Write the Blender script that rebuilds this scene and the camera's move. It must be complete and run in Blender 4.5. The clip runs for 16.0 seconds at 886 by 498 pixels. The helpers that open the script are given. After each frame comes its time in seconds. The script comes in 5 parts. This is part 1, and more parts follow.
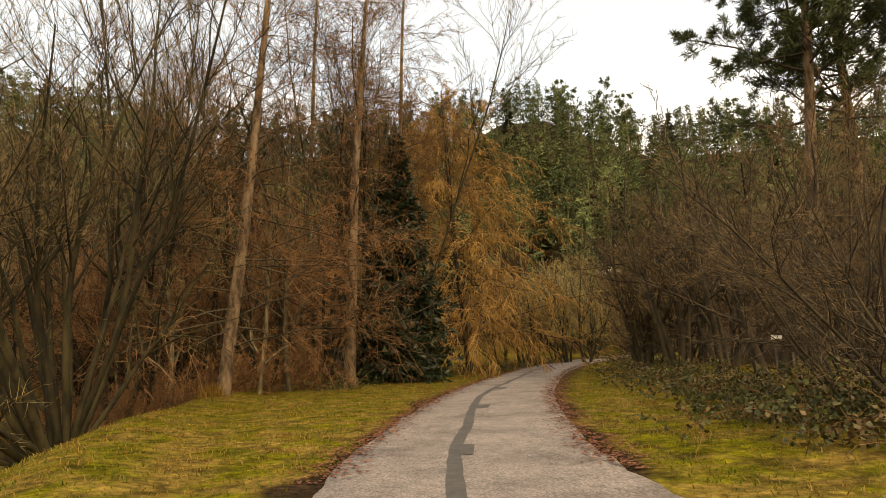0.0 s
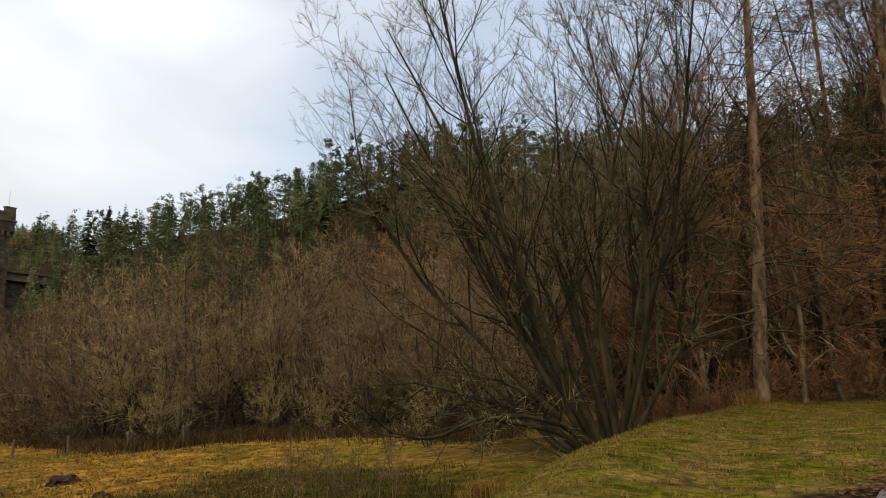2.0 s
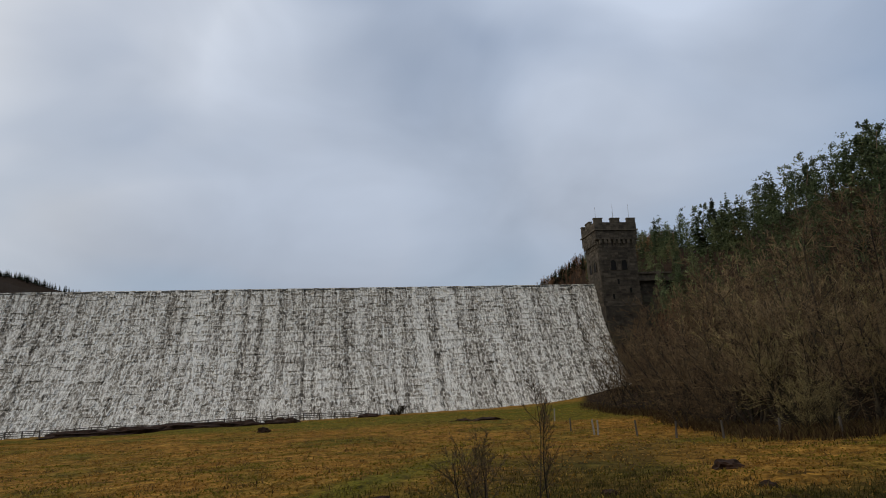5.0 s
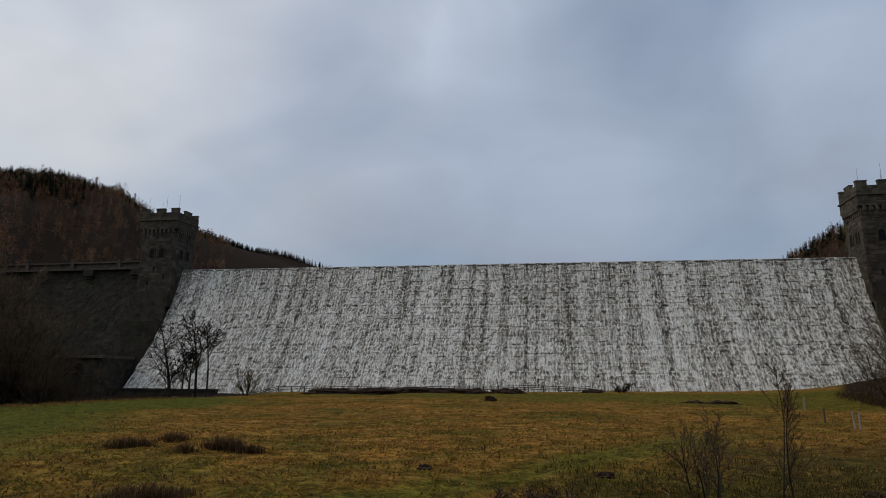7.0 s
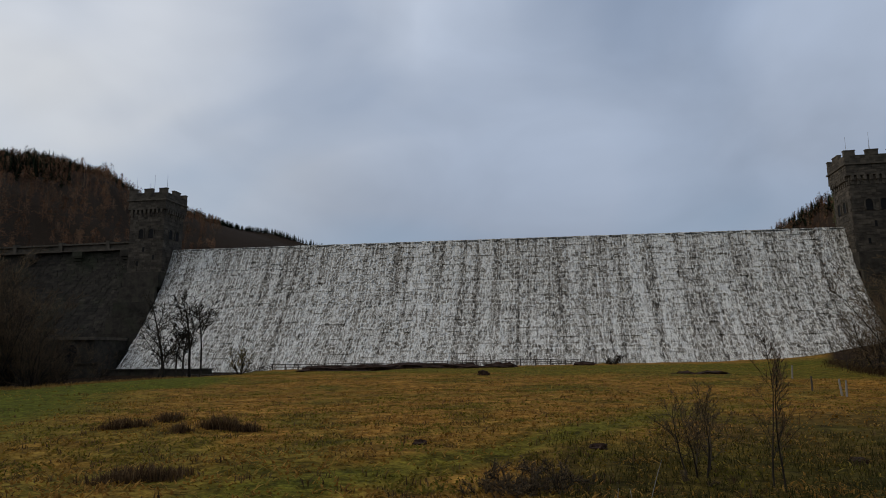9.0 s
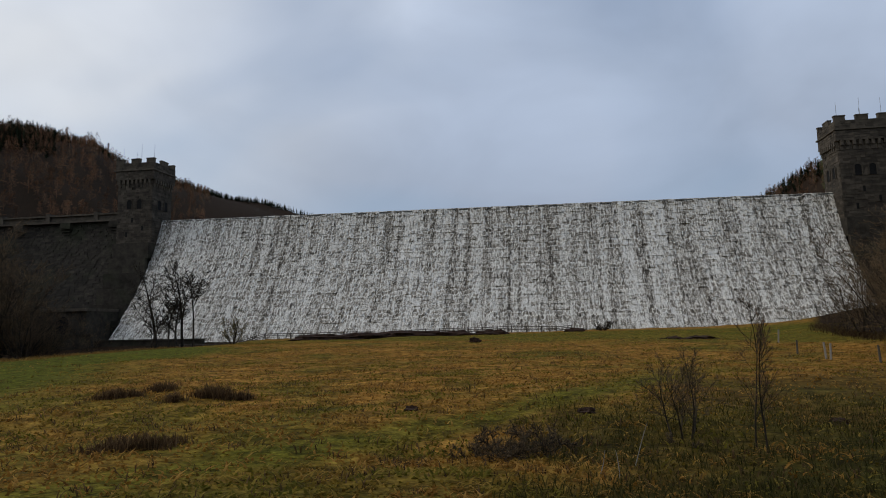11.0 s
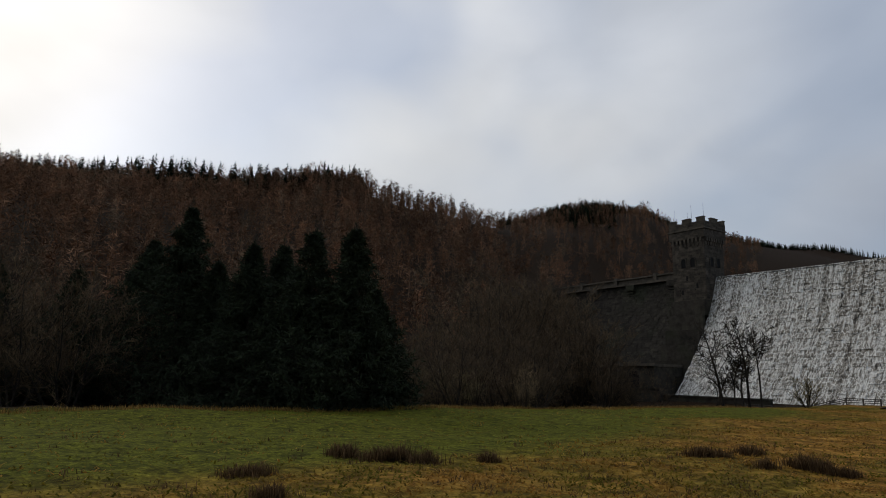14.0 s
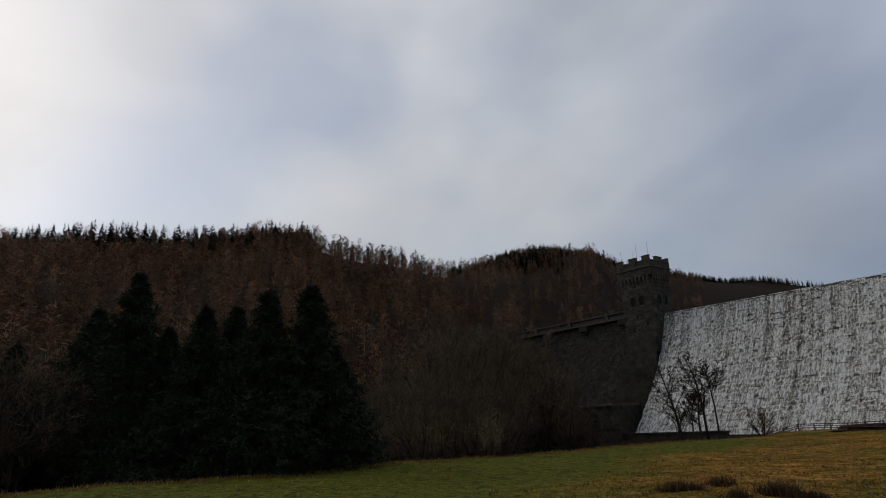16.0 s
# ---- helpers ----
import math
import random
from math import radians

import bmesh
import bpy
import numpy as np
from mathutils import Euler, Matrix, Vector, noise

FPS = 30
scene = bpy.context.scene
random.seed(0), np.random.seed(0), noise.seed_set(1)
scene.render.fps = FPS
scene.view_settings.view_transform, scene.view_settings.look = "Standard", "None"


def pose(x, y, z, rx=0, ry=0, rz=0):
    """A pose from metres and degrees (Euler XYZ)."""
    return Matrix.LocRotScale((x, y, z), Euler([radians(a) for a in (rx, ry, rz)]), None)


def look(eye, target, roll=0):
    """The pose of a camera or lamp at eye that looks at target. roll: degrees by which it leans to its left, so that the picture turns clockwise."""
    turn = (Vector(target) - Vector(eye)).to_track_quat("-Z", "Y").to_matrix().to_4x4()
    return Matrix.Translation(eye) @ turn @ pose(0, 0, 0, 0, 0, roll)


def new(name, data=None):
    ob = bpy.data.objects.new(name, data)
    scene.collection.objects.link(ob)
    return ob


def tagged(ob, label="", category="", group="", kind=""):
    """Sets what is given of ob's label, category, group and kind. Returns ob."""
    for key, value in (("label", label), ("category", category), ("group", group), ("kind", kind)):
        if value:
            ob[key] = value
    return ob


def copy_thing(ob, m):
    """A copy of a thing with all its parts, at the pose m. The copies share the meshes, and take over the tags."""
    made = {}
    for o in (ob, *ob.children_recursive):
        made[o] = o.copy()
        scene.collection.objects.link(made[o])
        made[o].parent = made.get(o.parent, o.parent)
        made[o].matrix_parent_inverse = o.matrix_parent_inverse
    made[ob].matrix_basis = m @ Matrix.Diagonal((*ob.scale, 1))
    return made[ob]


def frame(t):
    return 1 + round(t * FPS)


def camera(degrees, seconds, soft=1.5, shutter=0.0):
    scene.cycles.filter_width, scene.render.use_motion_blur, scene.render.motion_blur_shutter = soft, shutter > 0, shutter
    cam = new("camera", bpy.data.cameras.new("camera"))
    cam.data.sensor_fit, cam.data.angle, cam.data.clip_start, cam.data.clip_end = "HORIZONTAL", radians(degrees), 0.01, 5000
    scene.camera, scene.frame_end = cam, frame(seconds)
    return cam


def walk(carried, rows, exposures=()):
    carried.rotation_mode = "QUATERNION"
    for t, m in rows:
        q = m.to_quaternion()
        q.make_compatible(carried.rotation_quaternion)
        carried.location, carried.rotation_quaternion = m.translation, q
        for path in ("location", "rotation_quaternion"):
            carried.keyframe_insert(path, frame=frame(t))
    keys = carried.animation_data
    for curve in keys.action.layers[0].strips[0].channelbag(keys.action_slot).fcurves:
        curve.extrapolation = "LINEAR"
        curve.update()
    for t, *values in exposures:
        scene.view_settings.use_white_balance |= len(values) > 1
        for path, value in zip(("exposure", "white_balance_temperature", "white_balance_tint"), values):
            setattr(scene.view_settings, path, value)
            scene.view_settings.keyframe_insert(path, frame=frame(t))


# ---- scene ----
# ---- camera: a phone held by someone who stands on the lane and turns ----
PATH = [
    (0.0, -0.05, 0.19, 1.66, 105.21, 8.93, -2.49),
    (0.5, -0.21, -0.06, 1.64, 102.08, 8.40, -4.23),
    (1.0, -0.08, -0.16, 1.55, 87.14, 8.69, -3.80),
    (1.5, 0.03, -0.12, 1.47, 73.96, 10.50, -3.77),
    (2.0, 0.04, -0.22, 1.43, 60.31, 12.12, -2.96),
    (2.5, 0.17, -0.24, 1.45, 50.11, 13.07, -3.47),
    (3.0, 0.23, -0.20, 1.47, 39.81, 13.97, -2.87),
    (3.5, 0.27, -0.14, 1.52, 31.48, 14.48, -2.65),
    (4.0, 0.22, 0.05, 1.56, 24.26, 14.45, -2.62),
    (4.5, 0.20, 0.25, 1.58, 17.06, 13.92, -2.46),
    (5.0, 0.26, 0.49, 1.59, 8.54, 13.45, -2.77),
    (5.2, 0.27, 0.53, 1.60, 5.36, 13.25, -2.61),
    (7.3, 0.33, 0.30, 1.58, -14.82, 11.23, 0.09),
    (7.5, 0.35, 0.29, 1.58, -16.80, 10.93, -0.14),
    (8.0, 0.34, 0.35, 1.61, -17.36, 10.01, 0.21),
    (8.5, 0.27, 0.32, 1.62, -13.16, 10.04, -0.27),
    (10.8, 0.36, 0.29, 1.62, -8.37, 6.46, -0.82),
    (11.0, 0.35, 0.28, 1.62, -9.93, 6.61, -1.05),
    (11.5, 0.29, 0.25, 1.64, -16.35, 7.58, -1.59),
    (12.0, 0.07, 0.29, 1.71, -26.32, 9.94, -3.18),
    (12.5, -0.07, 0.21, 1.68, -37.58, 12.45, -2.20),
    (13.0, -0.17, 0.14, 1.67, -45.20, 12.39, 0.63),
    (13.5, -0.34, 0.04, 1.67, -51.79, 11.31, 1.77),
    (14.0, -0.54, 0.02, 1.71, -56.81, 11.28, 1.75),
    (14.5, -0.64, -0.09, 1.73, -61.31, 13.21, 2.92),
    (15.0, -0.59, -0.35, 1.65, -61.46, 13.24, 0.71),
    (15.5, -0.57, -0.52, 1.61, -59.35, 15.79, -2.47),
    (16.0, -0.69, -0.59, 1.63, -52.25, 15.78, -2.40),
]


def heading(az, el):
    a, e = radians(az), radians(el)
    return Vector((math.sin(a) * math.cos(e), math.cos(a) * math.cos(e), math.sin(e)))


cam = camera(69.10, 16.0, soft=0.9, shutter=0.06)
rows = []
for t, x, y, z, az, el, lean in PATH:
    eye = Vector((x, y, z))
    rows.append((t, look(eye, eye + heading(az, el) * 10, lean)))
walk(cam, rows, exposures=[(0.0, 0.98, 12000, 12), (0.5, 1.0, 12000, 12), (1.0, 1.05, 11000, 11), (1.5, 1.1, 9300, 9), (2.0, 0.2, 8000, 9), (2.5, -0.12, 7200, 10),
                           (3.0, -0.25, 7000, 10), (3.5, -0.38, 6900, 10), (4.0, -0.5, 6800, 10), (5.0, -0.72, 6650, 9), (7.5, -1.0, 6300, 9),
                           (8.5, -1.0, 6300, 9), (11.0, -0.8, 6250, 9), (12.0, -0.9, 6350, 9), (13.0, -0.95, 6400, 9), (13.5, -1.0, 6400, 9),
                           (14.5, -1.1, 6400, 9), (15.0, -1.3, 6400, 9), (15.5, -1.3, 6350, 10), (16.0, -1.3, 6300, 10)])

# ---- daylight: a winter sky, thick cloud with thin blue gaps, the sun veiled above the far slope ----
SUN_AZ, SUN_EL = -99.0, 30.0
world = bpy.data.worlds.new("sky")
scene.world = world
world.use_nodes = True
wt = world.node_tree
wt.nodes.clear()


def wnode(kind, **props):
    n = wt.nodes.new(kind)
    for k, v in props.items():
        n.inputs[k].default_value = v
    return n


sky = wt.nodes.new("ShaderNodeTexSky")
sky.sky_type = 'NISHITA'
sky.sun_disc = False
sky.sun_elevation = radians(SUN_EL)
sky.sun_rotation = radians(SUN_AZ)
sky.air_density, sky.dust_density, sky.ozone_density = 1.0, 1.0, 2.0
coord = wt.nodes.new("ShaderNodeTexCoord")
flat = wnode("ShaderNodeMapping")
flat.inputs["Scale"].default_value = (1.0, 1.0, 1.7)
wt.links.new(coord.outputs["Generated"], flat.inputs["Vector"])
cl1 = wnode("ShaderNodeTexNoise", Scale=1.7, Detail=3.0, Roughness=0.38, Distortion=0.4)
wt.links.new(flat.outputs["Vector"], cl1.inputs["Vector"])
cover = wnode("ShaderNodeMapRange")
cover.inputs["From Min"].default_value, cover.inputs["From Max"].default_value = 0.42, 0.66
cover.inputs["To Min"].default_value, cover.inputs["To Max"].default_value = 0.34, 0.98
wt.links.new(cl1.outputs["Fac"], cover.inputs["Value"])
# glow of the veiled sun through the cloud
toward = wt.nodes.new("ShaderNodeVectorMath")
toward.operation = 'DOT_PRODUCT'
toward.inputs[1].default_value = heading(SUN_AZ, SUN_EL)
wt.links.new(coord.outputs["Generated"], toward.inputs[0])
glow = wnode("ShaderNodeMapRange")
glow.interpolation_type = 'SMOOTHERSTEP'
glow.inputs["From Min"].default_value, glow.inputs["From Max"].default_value = 0.05, 1.0
wt.links.new(toward.outputs["Value"], glow.inputs["Value"])
cloud = wt.nodes.new("ShaderNodeMix")
cloud.data_type = 'RGBA'
cloud.inputs["A"].default_value = (8.0, 9.15, 11.3, 1)
cloud.inputs["B"].default_value = (19.0, 18.2, 16.9, 1)
wt.links.new(glow.outputs["Result"], cloud.inputs["Factor"])
# thick and thin places in the cloud
cl2 = wnode("ShaderNodeTexNoise", Scale=3.1, Detail=4.0, Roughness=0.5, Distortion=0.4)
wt.links.new(flat.outputs["Vector"], cl2.inputs["Vector"])
thick = wnode("ShaderNodeMapRange")
thick.inputs["From Min"].default_value, thick.inputs["From Max"].default_value = 0.3, 0.7
thick.inputs["To Min"].default_value, thick.inputs["To Max"].default_value = 0.88, 1.12
wt.links.new(cl2.outputs["Fac"], thick.inputs["Value"])
shade = wt.nodes.new("ShaderNodeVectorMath")
shade.operation = 'SCALE'
wt.links.new(cloud.outputs["Result"], shade.inputs[0])
# an overcast sky is darker towards the horizon
height = wt.nodes.new("ShaderNodeSeparateXYZ")
wt.links.new(coord.outputs["Generated"], height.inputs["Vector"])
lift_ = wnode("ShaderNodeMapRange")
lift_.inputs["From Min"].default_value, lift_.inputs["From Max"].default_value = 0.1, 0.62
lift_.inputs["To Min"].default_value, lift_.inputs["To Max"].default_value = 0.82, 1.26
wt.links.new(height.outputs["Z"], lift_.inputs["Value"])
dense = wt.nodes.new("ShaderNodeMath")
dense.operation = 'MULTIPLY'
wt.links.new(thick.outputs["Result"], dense.inputs[0])
wt.links.new(lift_.outputs["Result"], dense.inputs[1])
wt.links.new(dense.outputs["Value"], shade.inputs["Scale"])
both = wt.nodes.new("ShaderNodeMix")
both.data_type = 'RGBA'
wt.links.new(cover.outputs["Result"], both.inputs["Factor"])
gap = wt.nodes.new("ShaderNodeVectorMath")
gap.operation = 'SCALE'
gap.inputs["Scale"].default_value = 2.15
wt.links.new(sky.outputs["Color"], gap.inputs[0])
wt.links.new(gap.outputs["Vector"], both.inputs["A"])
wt.links.new(shade.outputs["Vector"], both.inputs["B"])
bg = wt.nodes.new("ShaderNodeBackground")
bg.inputs["Strength"].default_value = 0.09
wt.links.new(both.outputs["Result"], bg.inputs["Color"])
wo = wt.nodes.new("ShaderNodeOutputWorld")
wt.links.new(bg.outputs["Background"], wo.inputs["Surface"])

sun = new("sun", bpy.data.lights.new("sun", 'SUN'))
sun.data.energy, sun.data.angle, sun.data.color = 0.9, radians(14), (1.0, 0.93, 0.82)
sun.matrix_world = look(heading(SUN_AZ, SUN_EL) * 300, (0, 0, 0))

# ---- materials ----
def mat(name, rough=0.9):
    m = bpy.data.materials.new(name)
    m.use_nodes = True
    p = m.node_tree.nodes["Principled BSDF"]
    p.inputs["Roughness"].default_value = rough
    p.inputs["Specular IOR Level"].default_value = 0.25
    return m, m.node_tree, p


def node(nt, kind, **props):
    n = nt.nodes.new(kind)
    for k, v in props.items():
        n.inputs[k].default_value = v
    return n


def ramp(nt, src, stops):
    r = nt.nodes.new("ShaderNodeValToRGB")
    el = r.color_ramp.elements
    while len(el) < len(stops):
        el.new(0.5)
    for e, (pos, col) in zip(el, stops):
        e.position, e.color = pos, (*col, 1)
    nt.links.new(src, r.inputs["Fac"])
    return r.outputs["Color"]


def noise_tex(nt, scale, detail=4.0, rough=0.55, stretch=None, distort=0.0):
    c = nt.nodes.new("ShaderNodeTexCoord")
    mp = nt.nodes.new("ShaderNodeMapping")
    if stretch:
        mp.inputs["Scale"].default_value = stretch
    nt.links.new(c.outputs["Object"], mp.inputs["Vector"])
    n = node(nt, "ShaderNodeTexNoise", Scale=scale, Detail=detail, Roughness=rough, Distortion=distort)
    nt.links.new(mp.outputs["Vector"], n.inputs["Vector"])
    return n.outputs["Fac"]


def mix(nt, fac, a, b, how='MIX'):
    m = nt.nodes.new("ShaderNodeMix")
    m.data_type, m.blend_type = 'RGBA', how
    for key, val in (("Factor", fac), ("A", a), ("B", b)):
        if isinstance(val, (int, float)):
            m.inputs[key].default_value = val
        elif isinstance(val, tuple):
            m.inputs[key].default_value = (*val, 1)
        else:
            nt.links.new(val, m.inputs[key])
    return m.outputs["Result"]


def bump(nt, p, src, strength, distance=0.02):
    b = node(nt, "ShaderNodeBump", Strength=strength, Distance=distance)
    nt.links.new(src, b.inputs["Height"])
    nt.links.new(b.outputs["Normal"], p.inputs["Normal"])


def attr(nt, name):
    a = nt.nodes.new("ShaderNodeAttribute")
    a.attribute_name = name
    return a.outputs["Fac"]


def island(nt):
    return nt.nodes.new("ShaderNodeNewGeometry").outputs["Random Per Island"]


def simple(name, stops, scale, rough=0.9, detail=5.0, b=0.4, bd=0.02, stretch=None, isl=0.0):
    """A surface whose colour wanders between the stops."""
    m, nt, p = mat(name, rough)
    f = noise_tex(nt, scale, detail, 0.6, stretch)
    col = ramp(nt, f, stops)
    if isl:
        v = ramp(nt, island(nt), [(0.0, (1 - isl,) * 3), (1.0, (1 + isl,) * 3)])
        col = mix(nt, 1.0, col, v, 'MULTIPLY')
    nt.links.new(col, p.inputs["Base Color"])
    if b:
        bump(nt, p, f, b, bd)
    return m


# ---- mesh helpers ----
def mesh_from(name, verts, faces, material, smooth=False, tone=None):
    me = bpy.data.meshes.new(name)
    v = np.asarray(verts, np.float32).reshape(-1, 3)
    f = np.asarray(faces, np.int32)
    me.vertices.add(len(v))
    me.vertices.foreach_set("co", v.ravel())
    k = f.shape[1]
    me.loops.add(f.size)
    me.loops.foreach_set("vertex_index", f.ravel())
    me.polygons.add(len(f))
    me.polygons.foreach_set("loop_start", np.arange(0, f.size, k, dtype=np.int32))
    me.polygons.foreach_set("use_smooth", np.full(len(f), smooth))
    me.update(calc_edges=True)
    me.materials.append(material)
    if tone is not None:
        me.attributes.new("tone", 'FLOAT', 'POINT').data.foreach_set("value", np.asarray(tone, np.float32))
    return me


def part(name, bm, material, parent, label=""):
    me = bpy.data.meshes.new(name)
    bm.to_mesh(me)
    bm.free()
    me.materials.append(material)
    ob = new(name, me)
    ob.parent = parent
    return tagged(ob, label)


def raw_part(name, me, parent, label=""):
    ob = new(name, me)
    ob.parent = parent
    return tagged(ob, label)


def empty(name, m, label, category, group="", kind=""):
    ob = new(name)
    ob.matrix_world = m
    return tagged(ob, label, category, group, kind)


def box(bm, x0, y0, z0, x1, y1, z1):
    m = Matrix.LocRotScale(((x0 + x1) / 2, (y0 + y1) / 2, (z0 + z1) / 2), None, (abs(x1 - x0), abs(y1 - y0), abs(z1 - z0)))
    return bmesh.ops.create_cube(bm, size=1, matrix=m)["verts"]


def smooth01(x):
    x = np.clip(x, 0, 1)
    return x * x * (3 - 2 * x)


# smooth value noise for land forms
LATTICE = np.random.RandomState(5).rand(64, 64)


def wander(x, y, size):
    u, v = np.asarray(x, float) / size, np.asarray(y, float) / size
    i, j = np.floor(u).astype(int), np.floor(v).astype(int)
    fu, fv = smooth01(u - i), smooth01(v - j)
    a, b = LATTICE[i % 64, j % 64], LATTICE[(i + 1) % 64, j % 64]
    c, d = LATTICE[i % 64, (j + 1) % 64], LATTICE[(i + 1) % 64, (j + 1) % 64]
    return (a * (1 - fu) + b * fu) * (1 - fv) + (c * (1 - fu) + d * fu) * fv - 0.5


# ---- land ----
ROAD_X = [-60, -30, -14, -5, 2, 7.0, 13.0, 20.0, 25.5, 36.0, 46.0, 53.0, 60.0, 70.0, 90.0]
ROAD_Y = [-42, -20, -9.0, -3.4, -1.7, -1.75, -3.9, -6.6, -9.2, -14.6, -20.8, -27.0, -36.0, -52.0, -90.0]
BANK_X = [-60, -30, -14, -5, 2, 8.0, 14.0, 20.0, 31.0, 45.0, 57.0, 80.0, 120.0]
BANK_Y = [-36, -13, -2.6, 1.0, 2.0, 2.6, 3.6, 3.4, 1.8, -2.5, -7.5, -18.0, -60.0]
# heads of the slopes: bearing, distance to the foot, distance to the brow, height of the brow
HILL = np.array([
    (-180, 60, 300, 70), (-130, 60, 330, 75), (-97, 72, 340, 84), (-80, 78, 350, 97), (-66, 90, 350, 102), (-57, 105, 380, 102),
    (-53, 110, 420, 101), (-50, 115, 620, 154), (-46.5, 125, 660, 172), (-43.5, 185, 680, 182), (-39, 200, 720, 188), (-36, 220, 850, 194), (-26, 260, 900, 169),
    (-21, 300, 900, 146), (-10, 320, 800, 60), (8, 320, 700, 60), (15.5, 300, 480, 62), (17.5, 260, 450, 70), (20.5, 240, 420, 78), (25, 150, 350, 66),
    (28, 85, 270, 44), (33, 68, 220, 36), (38, 62, 200, 40), (45, 60, 180, 42), (52, 58, 170, 47), (61, 56, 165, 54), (75, 54, 165, 52),
    (90, 56, 165, 52), (105, 70, 165, 55), (115, 80, 170, 59), (125, 60, 180, 47), (140, 50, 190, 46), (160, 55, 240, 55), (180, 60, 300, 70)], float)
DAM_Y, DAM_L, DAM_R, CREST = 165.5, -110.0, 66.4, 31.1
TOE = 21.5   # how far the foot of the dam stands out before its crest
TILT = 1.2   # how much higher the crest stands at its far end


def tilt_crest(me):
    """Lifts the upper courses towards the far end, so that the crest falls gently along the dam."""
    co = np.empty(len(me.vertices) * 3, np.float32)
    me.vertices.foreach_get("co", co)
    co = co.reshape(-1, 3)
    co[:, 2] += TILT * np.clip((DAM_R - co[:, 0]) / (DAM_R - DAM_L), 0, 1) * np.clip(co[:, 2] / CREST, 0, 1.2)
    me.vertices.foreach_set("co", co.ravel())
    return me



def land(x, y):
    """Height of the ground; the lane by the viewer is at 0."""
    x, y = np.asarray(x, float), np.asarray(y, float)
    r, az = np.hypot(x, y), np.degrees(np.arctan2(x, y))
    off = y - np.interp(x, BANK_X, BANK_Y)
    z = -1.5 * smooth01(off / 5.0)
    z = z + 0.22 * smooth01(1 - np.abs(off - 0.2) / 2.2) * (x > 4)
    # meadow rises a little towards the foot of the dam, more so at its right end
    z = z + smooth01((y - 40) / 95) * np.interp(x, [-110, -60, -15, 30, 50, 70, 95], [0.1, 0.2, 0.9, 1.35, 2.3, 5.5, 12.0])
    z = z - 2.2 * smooth01((-62 - x) / 10) * smooth01((y + 30) / 30) * smooth01((150 - y) / 20)
    z = z + 0.5 * wander(x, y, 9.0) * smooth01((off - 3) / 6) + 0.16 * wander(x + 31, y, 2.6) * smooth01(off / 3)
    # verge and wood on the far side of the lane
    lane = np.abs(y - np.interp(x, ROAD_X, ROAD_Y)) * 0.87
    back = (y < np.interp(x, ROAD_X, ROAD_Y))
    z = z + back * 0.9 * smooth01((lane - 2.2) / 14) + 0.12 * wander(x, y + 50, 1.7) * smooth01((lane - 2.3) / 1.2)
    z = z + 0.9 * smooth01((x - 34) / 60)
    foot, brow, top = (np.interp(az, HILL[:, 0], HILL[:, k]) for k in (1, 2, 3))
    rise = np.clip((r - foot) / (brow - foot), 0, 1)
    z = z + top * (0.62 * rise + 0.38 * smooth01(rise))
    z = z + np.clip(r - brow, 0, 400) * 0.02
    z = z + 9 * wander(x, y, 60) * smooth01((r - foot) / 80) * (r > foot)
    # the reservoir's valley behind the dam and the river in front of its foot
    return z


def land_at(x, y):
    return float(land(x, y))


rings = np.concatenate([np.linspace(0.0, 12, 40), 12 * (3000 / 12) ** (np.arange(1, 160) / 159)])
NA = 460
az_all = np.linspace(-180, 180, NA, endpoint=False)
RR, AA = np.meshgrid(rings, np.radians(az_all), indexing="ij")
GX, GY = RR * np.sin(AA), RR * np.cos(AA)
GZ = land(GX, GY)
idx = np.arange(len(rings) * NA).reshape(len(rings), NA)
nxt = np.roll(idx, -1, axis=1)
quads = np.stack([idx[:-1], nxt[:-1], nxt[1:], idx[1:]], -1).reshape(-1, 4)[:, ::-1]

